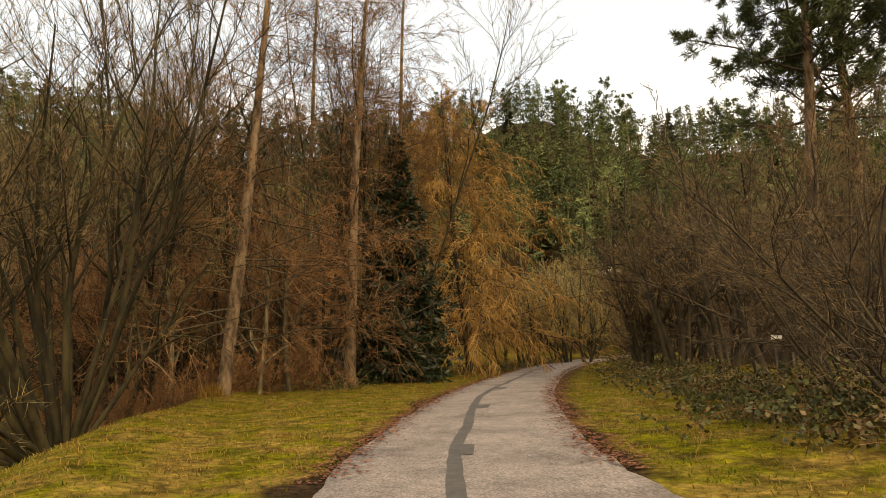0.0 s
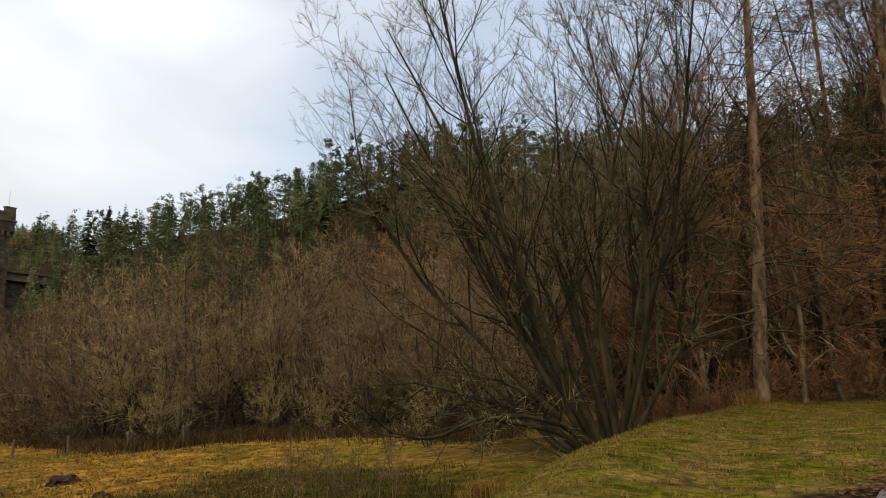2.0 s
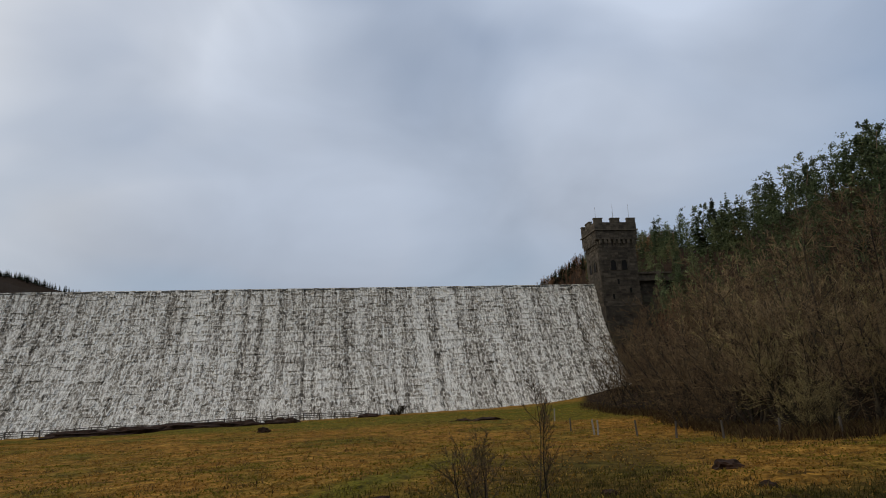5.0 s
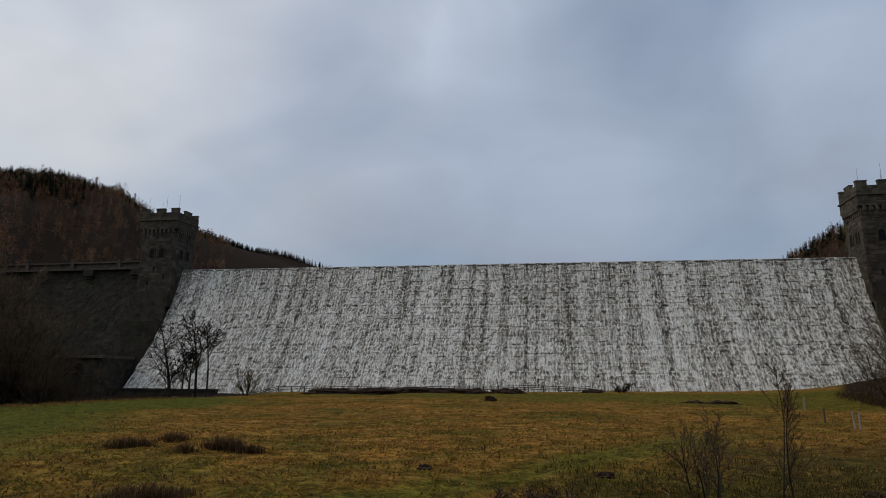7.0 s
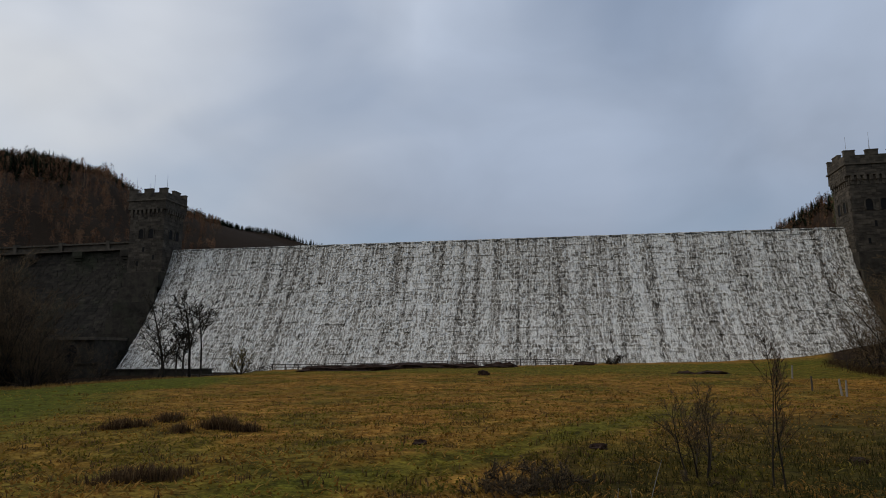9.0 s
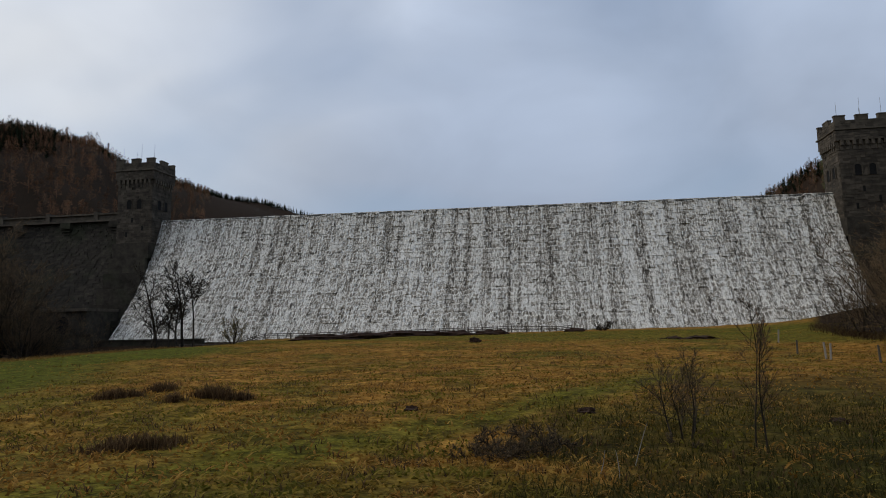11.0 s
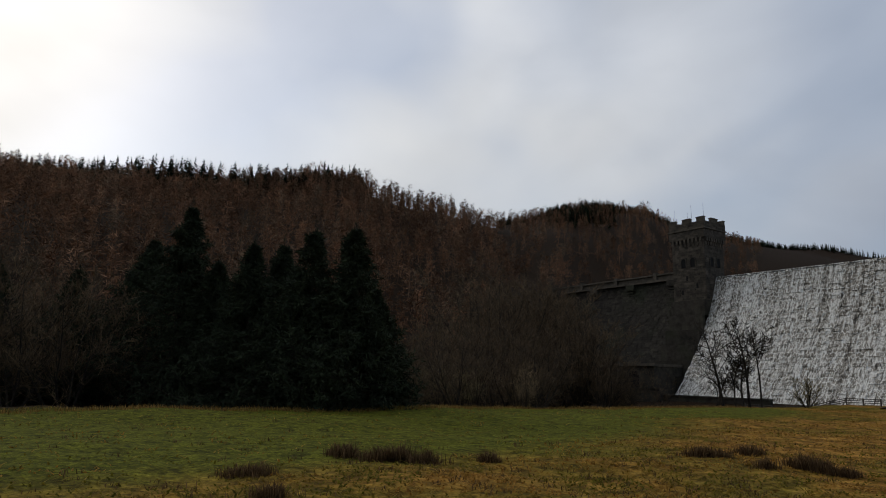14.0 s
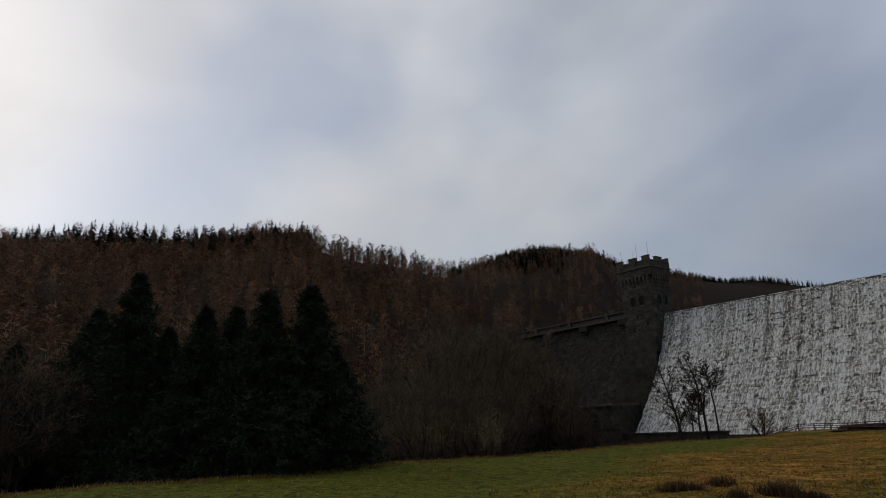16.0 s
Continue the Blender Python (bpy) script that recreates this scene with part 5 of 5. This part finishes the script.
M_RANK = grass_material("rank_growth", [(0.0, (0.022, 0.024, 0.007)), (0.5, (0.06, 0.055, 0.014)), (1.0, (0.15, 0.11, 0.034))])
pl = []
while len(pl) < 3200:
    r, az = rngv.uniform(11, 31), rngv.uniform(-4, 62)
    x, y = r * math.sin(radians(az)), r * math.cos(radians(az))
    if y - np.interp(x, BANK_X, BANK_Y) > 3 and rngv.rand() < shape_masks(np.array(x), np.array(y))[3]:
        pl.append((x, y, rngv.uniform(0.5, 1.5)))
blades("rank_grass", "dark olive rank grass in the damp corner of the meadow", pl, 0.2, 0.2, 8, M_RANK, 5, 1.3, 0.012)

pl = []
while len(pl) < 1700:
    r, az = 12 + 80 * rngv.rand() ** 1.2, rngv.uniform(-90, 50)
    x, y = r * math.sin(radians(az)), r * math.cos(radians(az))
    if x < -60 or y > 115 or r > np.interp(az, HILL[:, 0], HILL[:, 1]) - 6 or y - np.interp(x, BANK_X, BANK_Y) < 3 or rngv.rand() < 0.7 * shape_masks(np.array(x), np.array(y))[2]:
        continue
    pl.append((x, y, rngv.uniform(0.5, 1.6) * (1 + r / 200)))
blades("sedge_tufts", "dark flecks of dead sedge among the meadow grass", pl, 0.13, 0.13, 9, M_RUSH, 9, 1.4, 0.014)

pl = []
for _ in range(1500):
    y = rngv.uniform(-12, 95)
    x = -56.5 - 3.5 * float(smooth01((y - 15) / 45)) + rngv.normal(0, 1.0)
    pl.append((x, y, rngv.uniform(0.5, 1.5)))
blades("fringe_grass", "pale straw-coloured fringe of grass along the meadow's edge", pl, 0.28, 0.3, 7, M_STRAW, 21, 0.9, 0.02)

# bracken and bramble along the foot of the thickets
pl = []
while len(pl) < 2600:
    az = rngv.uniform(20, 66)
    r = np.interp(az, [20, 22, 24, 27, 31, 34, 45, 60, 70], [111, 95, 87, 69, 53, 46, 48, 42, 40]) + rngv.normal(3, 3)
    pl.append((r * math.sin(radians(az)), r * math.cos(radians(az)), rngv.uniform(0.4, 1.5)))
M_BRACKEN = grass_material("dead_bracken", [(0.0, (0.035, 0.022, 0.012)), (0.6, (0.09, 0.055, 0.026)), (1.0, (0.15, 0.11, 0.04))])
blades("bracken", "dark dead bracken along the foot of the thickets", pl, 0.6, 0.5, 10, M_BRACKEN, 6, 1.2, 0.03)

# dead leaves drifted against both edges of the lane
M_LEAF = simple("dead_leaves", [(0.3, (0.07, 0.024, 0.014)), (0.6, (0.17, 0.065, 0.035)), (0.8, (0.26, 0.13, 0.06))], 9.0, 0.8, 3, 0, isl=0.5)
n_ = 15000
li = rngv.randint(95, 205, n_)
lo_ = rngv.choice([-1, 1], n_) * (2.02 + np.abs(rngv.normal(0, 0.28, n_)) * rngv.choice([-0.8, 1], n_))
lx, ly = LANE_S[li] + NX[li] * lo_ + rngv.uniform(-0.3, 0.3, n_), LANE_Y[li] + NY[li] * lo_ + rngv.uniform(-0.1, 0.1, n_)
lz = np.maximum(land(lx, ly), land(LANE_S[li], LANE_Y[li]) + 0.06 * (np.abs(lo_) < 2.02)) + rngv.uniform(0.005, 0.03, n_)
la, ls_ = rngv.uniform(0, 6.28, n_), rngv.uniform(0.025, 0.06, n_)
corner = []
for k in range(4):
    corner.append(np.stack([lx + ls_ * np.cos(la + k * 1.571) * (1, 0.6)[k % 2], ly + ls_ * np.sin(la + k * 1.571) * (1, 0.6)[k % 2], lz + rngv.uniform(0, 0.02, n_)], 1))
tagged(new("fallen_leaves", mesh_from("fallen_leaves", np.stack(corner, 1).reshape(-1, 3), np.arange(n_ * 4).reshape(-1, 4), M_LEAF, False)),
       "reddish dead leaves drifted along the lane's edges", "fallen leaves", kind="stuff")


def place(az, d):
    x, y = d * math.sin(radians(az)), d * math.cos(radians(az))
    return x, y


def rush_clump(name, label, az, d, length, deep, h, count, material, seed, category="rushes"):
    rng = np.random.RandomState(seed)
    cx, cy = place(az, d)
    a = radians(-az)
    pl = []
    for _ in range(count):
        u, w = rng.normal(0, length / 3.2), rng.normal(0, deep / 2.6)
        pl.append((cx + u * math.cos(a) - w * math.sin(a), cy + u * math.sin(a) + w * math.cos(a), rng.uniform(0.7, 1.3) * math.exp(-abs(u) / length * 0.7) * 1.05))
    ob = empty(name, pose(cx, cy, land_at(cx, cy)), label, category)
    grass = blades("leaf_work", "", pl, h, 0.14, 16, material, seed, 0.75, 0.014)
    grass.data.transform(ob.matrix_world.inverted())
    grass.parent = ob
    del grass["category"]
    return ob


for i, (az, d, L, W, h, n_) in enumerate(((-33.9, 19.0, 1.7, 0.7, 0.38, 90), (-28.4, 30.2, 1.4, 0.7, 0.55, 60), (-26.2, 30.0, 0.6, 0.5, 0.4, 26), (-35.7, 31.4, 1.8, 0.6, 0.4, 50),
                                          (-32.6, 33, 1.0, 0.6, 0.45, 30), (-31.5, 29.5, 0.6, 0.5, 0.4, 22), (-60.6, 26.5, 2.8, 0.8, 0.6, 100), (-65, 27.5, 1.1, 0.6, 0.5, 36), (-53.0, 28.0, 0.6, 0.4, 0.45, 22),
                                          (-72.5, 22.5, 1.6, 0.7, 0.35, 40), (-71, 18.5, 0.7, 0.5, 0.4, 24))):
    rush_clump("rush_clump", "dark brown clump of dead rushes on the meadow", az, d, L, W, h, n_, M_RUSH, 40 + i)
rush_clump("straw_tuft", "tuft of pale straw grass at the larch's foot", 84.9, 27.3, 0.7, 0.5, 0.5, 40, M_STRAW, 70)
rush_clump("straw_tuft", "tuft of pale straw grass on the bank's edge", 63.0, 15.5, 0.9, 0.5, 0.45, 40, M_STRAW, 71)

# bushes and young trees standing on the meadow
broadleaf(301, spot(10.8, 19.3, 30), "small bare thorn tree with spreading twigs on the meadow", name="thorn_tree", H=2.2, stems=5, lean=42, r=0.032, k=(9, 8, 6, 2),
          trunk=M_BARK, twig=M_TWIG_PLUM, fine=0.005, lo=0.3, angle=42, ratio=(0.5, 0.5, 0.45, 0.45), up=(0.3, 0.4, 0.3, 0.2), tip=0.3)
broadleaf(302, spot(16.6, 18.3, 100), "young birch with two slim russet stems on the meadow", name="young_birch", H=4.4, stems=2, lean=6, r=0.036, k=(20, 6, 5, 2),
          trunk=M_BARK, twig=M_TWIG_RED, fine=0.004, lo=0.18, angle=36, ratio=(0.3, 0.45, 0.45, 0.45), up=(0.5, 0.9, 0.5, 0.4))
for i, (az, d, s) in enumerate(((-4.8, 16.6, 0.75), (-2.6, 16.3, 0.8), (-0.6, 16.6, 0.7), (1.5, 18.5, 0.4), (10.4, 18.0, 0.35))):
    broadleaf(310 + i, spot(az, d, i * 50), "low dark leafless bramble bush on the meadow", name="bramble_bush", group="bushes on the meadow", H=1.5 * s, stems=12, lean=75, r=0.014,
              k=(9, 7, 6, 0), trunk=M_BARK, twig=M_TWIG_PLUM, fine=0.008, lo=0.1, angle=50, ratio=(0.55, 0.5, 0.5, 0.5), up=(-0.3, 0.2, 0.1, 0.1), wob=0.25)
for i, (az, d, s) in enumerate(((49.5, 17, 1.2), (46.5, 19, 1.0), (52, 16, 0.9), (55.5, 17.5, 1.1))):
    broadleaf(330 + i, spot(az, d, i * 50), "thin leafless sapling at the edge of the meadow", name="sapling", group="saplings by the bank", H=2.3 * s, stems=3, lean=14, r=0.018,
              k=(9, 5, 4, 0), trunk=M_TWIG, twig=M_TWIG, fine=0.004, lo=0.2, angle=36, ratio=(0.4, 0.5, 0.5, 0.5))
# row of alders and a round bush in front of the left end of the dam
for i, (az, d, H, ln_) in enumerate(((-34.3, 128, 9, 16), (-33.6, 128, 15.5, 3), (-32.8, 127, 12, 5), (-32.2, 127, 9.5, 8), (-31.7, 128, 17.0, 2), (-30.9, 128, 15, 3))):
    broadleaf(350 + i, spot(az, d, i * 67), "slim bare alder at the foot of the dam", name="alder", group="alders at the dam's foot", H=H, stems=1, lean=ln_, r=0.3, k=(18, 8, 5, 0),
              trunk=M_BARK, twig=M_BARK, fine=0.042, lo=0.3, angle=52, ratio=(0.42, 0.5, 0.5, 0.5), up=(0.3, 0.4, 0.3, 0.2), cheap=True)
broadleaf(360, spot(-27.8, 129), "round leafless bush at the foot of the dam", name="round_bush", H=5.6, stems=9, lean=55, r=0.08, k=(8, 5, 4, 0), trunk=M_BARK, twig=M_TWIG_GREEN,
          fine=0.03, lo=0.1, angle=42, cheap=True)
broadleaf(361, spot(4.0, 128), "low dark bush at the foot of the dam", name="round_bush", H=2.6, stems=12, lean=75, r=0.06, k=(8, 5, 4, 0), trunk=M_BARK, twig=M_BARK, fine=0.035,
          lo=0.1, angle=42, cheap=True, up=(0.2, 0.2, 0.2, 0.2))

# dark heaps of cut heather and turf along the foot of the dam, molehills on the meadow
M_HEAP = simple("dark_turf_heap", [(0.3, (0.016, 0.009, 0.006)), (0.7, (0.06, 0.032, 0.02))], 1.5, 1.0, 6, 0.9, 0.15)


def heap(name, label, az, d, L, W, h, seed):
    rng = np.random.RandomState(seed)
    bm = bmesh.new()
    bmesh.ops.create_icosphere(bm, subdivisions=3, radius=1.0)
    for v in bm.verts:
        k = 1 + 0.55 * noise.noise(v.co * 2.1 + Vector((seed, 0, 0))) + 0.25 * noise.noise(v.co * 6 + Vector((0, seed, 0)))
        v.co = Vector((v.co.x * L / 2 * k, v.co.y * W / 2 * k, max(v.co.z, -0.3) * h * k))
    me = bpy.data.meshes.new(name)
    bm.to_mesh(me)
    bm.free()
    me.materials.append(M_HEAP)
    ob = new(name, me)
    x, y = place(az, d)
    ob.matrix_world = pose(x, y, land_at(x, y), 0, 0, -az)
    return tagged(ob, label, "heap")


for i, (az, d, L, W, h) in enumerate(((-20.5, 124, 10, 3, 0.9), (-17, 124, 12, 3, 1.1), (-13.0, 125, 12, 3, 1.0), (-8.6, 125, 8, 2.6, 0.9), (-5.5, 125, 7, 2.4, 1.0), (1.5, 126, 4, 2, 0.7), (9.6, 92, 2.6, 1.6, 0.35),
                                      (11.7, 90, 4.2, 1.8, 0.4), (-7.0, 88, 1.5, 1.2, 0.6))):
    heap("turf_mound", "dark heap of cut heather at the dam's foot", az, d, L, W, h, 5 + i)
for i, (az, d, L, h) in enumerate(((30.3, 30.5, 1.1, 0.32), (21.5, 24, 0.5, 0.2), (-12, 24, 0.5, 0.16), (3, 23, 0.6, 0.15), (33, 26, 0.6, 0.2))):
    heap("molehill", "dark molehill of bare earth on the meadow", az, d, L, L * 0.8, h, 30 + i)

# ---- fences ----
M_WOOD = simple("weathered_fence_wood", [(0.3, (0.05, 0.042, 0.034)), (0.7, (0.14, 0.12, 0.10))], 4.0, 0.9, 5, 0.4, 0.01, (1, 1, 0.2))
M_PALE = simple("bleached_post_wood", [(0.3, (0.22, 0.20, 0.17)), (0.7, (0.36, 0.33, 0.29))], 4.0, 0.9, 5, 0.4, 0.01, (1, 1, 0.2))


def post_bm(h, r):
    bm = bmesh.new()
    bmesh.ops.create_cone(bm, cap_ends=True, segments=8, radius1=r, radius2=r * 0.85, depth=h + 0.3, matrix=pose(0, 0, (h - 0.3) / 2))
    return bm


def rail_fence(points, label):
    f = empty("rail_fence", pose(0, 0, 0), label, "fence")
    prev = None
    for x, y in points:
        z = land_at(x, y)
        bm = bmesh.new()
        box(bm, x - 0.1, y - 0.1, z - 0.3, x + 0.1, y + 0.1, z + 1.35)
        part("post", bm, M_WOOD, f)
        if prev:
            for h in (0.5, 0.85, 1.2):
                bm = bmesh.new()
                a, b = Vector((prev[0], prev[1] - 0.12, prev[2] + h)), Vector((x, y - 0.12, z + h))
                m = look((a + b) / 2, b)
                bmesh.ops.create_cube(bm, size=1, matrix=m @ Matrix.Diagonal((0.05, 0.13, (b - a).length, 1)))
                part("rail", bm, M_WOOD, f)
        prev = (x, y, z)
    return f


rail_fence([(x, 133.5 + 0.01 * (x + 40) ** 2 / 20) for x in np.arange(-84, 4, 3.0)], "weathered timber rail fence along the dam's foot")
for i, (az, d, h, m_) in enumerate(((17.4, 82, 1.5, M_PALE), (18.7, 64, 1.2, M_WOOD), (20.6, 58, 1.25, M_PALE), (20.9, 57.5, 1.2, M_PALE), (27.0, 51, 1.2, M_WOOD), (24, 54, 1.2, M_WOOD), (30.5, 49, 1.2, M_WOOD), (34.5, 47, 1.2, M_WOOD), (38.5, 46, 1.2, M_WOOD))):
    x, y = place(az, d)
    bm = post_bm(h, 0.085)
    me = bpy.data.meshes.new("fence_post")
    bm.to_mesh(me)
    bm.free()
    me.materials.append(m_)
    ob = new("fence_post", me)
    ob.matrix_world = pose(x, y, land_at(x, y), 3 * math.sin(i * 2.3), 4 * math.cos(i * 1.7), 0)
    tagged(ob, "weathered wooden fence post at the meadow's edge", "post", "fence posts")
for az, d, h in ((7.0, 15.4, 1.05), (4.3, 14.6, 0.55), (5.9, 14.3, 0.6)):
    x, y = place(az, d)
    rng = np.random.RandomState(int(d * 10))
    P, R = shoots(rng, np.array([[0, 0, -0.05]]), np.array([[0.1, 0, 1.0]]), np.array([h]), np.array([0.011]), 5, -0.2, 0.09, 0.5)
    vv, ff = tubes(P, R, 5)
    ob = new("dead_stalk", mesh_from("dead_stalk", vv, ff, M_PALE, True))
    ob.matrix_world = pose(x, y, land_at(x, y))
    tagged(ob, "pale dead plant stalk on the meadow", "stalk", "dead stalks")

# ---- along the lane: brambles, parked car, notice board, pine bough ----
M_BRAMBLE = simple("bramble_leaves", [(0.3, (0.02, 0.03, 0.01)), (0.52, (0.05, 0.062, 0.02)), (0.66, (0.10, 0.062, 0.028))], 1.3, 0.5, 4, 0, isl=0.6)


def bramble(seed, m, label, L, H, leaves):
    rng = np.random.RandomState(seed)
    n = 70
    a = rng.uniform(0, 6.28, n)
    s = np.stack([rng.normal(0, L / 3, n), rng.normal(0, L / 4, n), np.full(n, -0.05)], 1)
    d = np.stack([np.cos(a) * 0.7, np.sin(a) * 0.7, rng.uniform(0.5, 1.2, n)], 1)
    P, R = shoots(rng, s, d, rng.uniform(0.7, 1.5, n) * H * 1.3, np.full(n, 0.006), 6, -1.3, 0.2, 0.5)
    return assemble("bramble", m, label, "undergrowth", "brambles along the lane", [
        ("limb_work", tubes(P, R, 3), M_TWIG_RED), ("leaf_work", fans(rng, P, 0.075, leaves, 0.1, 0.36), M_BRAMBLE)])


br = bramble(5, spot(128, 17.5), "low tangle of evergreen bramble on the lane's verge", 2.8, 0.75, 30)
rngb = np.random.RandomState(8)
for az, d in ((123, 25), (125, 21), (126.5, 23), (129.5, 15), (131.5, 17), (133.5, 14), (136, 12.5), (138.5, 13.5), (141, 11.5), (134.5, 17.5), (137.5, 16), (121.5, 31), (119.5, 37), (124, 28), (130, 20), (140, 15),
              (107.5, 44), (109.5, 47), (111.5, 50), (104.5, 42), (113.5, 55), (98.5, 36), (95, 33), (121, 46), (120.5, 53), (122.5, 40), (118.5, 60)):
    copy_thing(br, spot(az, d, rngb.uniform(0, 360), rngb.uniform(0.75, 1.25)))

M_WHITE = simple("white_car_paint", [(0.3, (0.72, 0.73, 0.74)), (0.7, (0.8, 0.8, 0.8))], 2.0, 0.25, b=0)
M_GLASS = simple("dark_car_glass", [(0.3, (0.012, 0.014, 0.016)), (0.7, (0.02, 0.022, 0.025))], 2.0, 0.1, b=0)
M_TYRE = simple("tyre_rubber", [(0.3, (0.012, 0.012, 0.012)), (0.7, (0.025, 0.025, 0.025))], 5.0, 0.9)


def car(m):
    c = empty("parked_car", m, "small white car parked beside the lane", "car")
    prof = [(-2.0, 0.35), (-2.05, 0.8), (-1.2, 0.95), (-0.6, 1.42), (0.9, 1.45), (1.7, 1.0), (2.0, 0.9), (2.02, 0.35)]
    bm = bmesh.new()
    ends = []
    for y in (-0.82, 0.82):
        ends.append([bm.verts.new((x, y * (1.0 if z < 1.1 else 0.8), z)) for x, z in prof])
    for i in range(len(prof)):
        j = (i + 1) % len(prof)
        bm.faces.new((ends[0][i], ends[0][j], ends[1][j], ends[1][i]))
    bm.faces.new(ends[0][::-1])
    bm.faces.new(ends[1])
    bmesh.ops.bevel(bm, geom=bm.edges[:], offset=0.07, segments=2, affect='EDGES')
    part("body", bm, M_WHITE, c)
    for y in (-0.78, 0.78):
        bm = bmesh.new()
        vs_ = [bm.verts.new((x, y * s_, z)) for x, z, s_ in ((-1.05, 1.0, 1.06), (1.5, 1.02, 1.06), (0.85, 1.36, 0.93), (-0.55, 1.36, 0.93))]
        bm.faces.new(vs_ if y < 0 else vs_[::-1])
        bmesh.ops.solidify(bm, geom=bm.faces[:], thickness=0.03)
        part("side_window", bm, M_GLASS, c)
        for x in (-1.25, 1.3):
            bm = bmesh.new()
            bmesh.ops.create_cone(bm, cap_ends=True, segments=20, radius1=0.31, radius2=0.31, depth=0.2, matrix=pose(x, y, 0.31, 90))
            w = part("wheel", bm, M_TYRE, c)
    return c


x, y = place(119.4, 95)
car(pose(x, y, land_at(x, y), 0, 0, 40))
M_SIGN = simple("pale_sign_board", [(0.3, (0.55, 0.55, 0.53)), (0.7, (0.68, 0.68, 0.66))], 2.0, 0.6, b=0)
x, y = place(132.2, 24)
sign = empty("notice_board", pose(x, y, land_at(x, y), 0, 0, -132.2), "low pale notice board on a post among the trees", "sign")
bm = bmesh.new()
box(bm, -0.35, -0.02, 1.06, 0.35, 0.02, 1.2)
bmesh.ops.bevel(bm, geom=bm.edges[:], offset=0.008, segments=1, affect='EDGES')
part("board", bm, M_SIGN, sign)
for px in (-0.25, 0.25):
    bm = bmesh.new()
    box(bm, px - 0.035, 0.02, -0.3, px + 0.035, 0.08, 1.2)
    part("post", bm, M_WOOD, sign)
# a pine stands just out of view; one bough tip reaches in
pine(401, spot(-107.0, 11.5, 0), "young pine with long needles beside the lane", H=12.0, r=0.14, k=(30, 7, 5), per=34, size=0.13, first=0.68, reach=0.12, slim=0.06, bough=(-0.4, 1.6, 6.4 - land_at(-11, -3.4)))
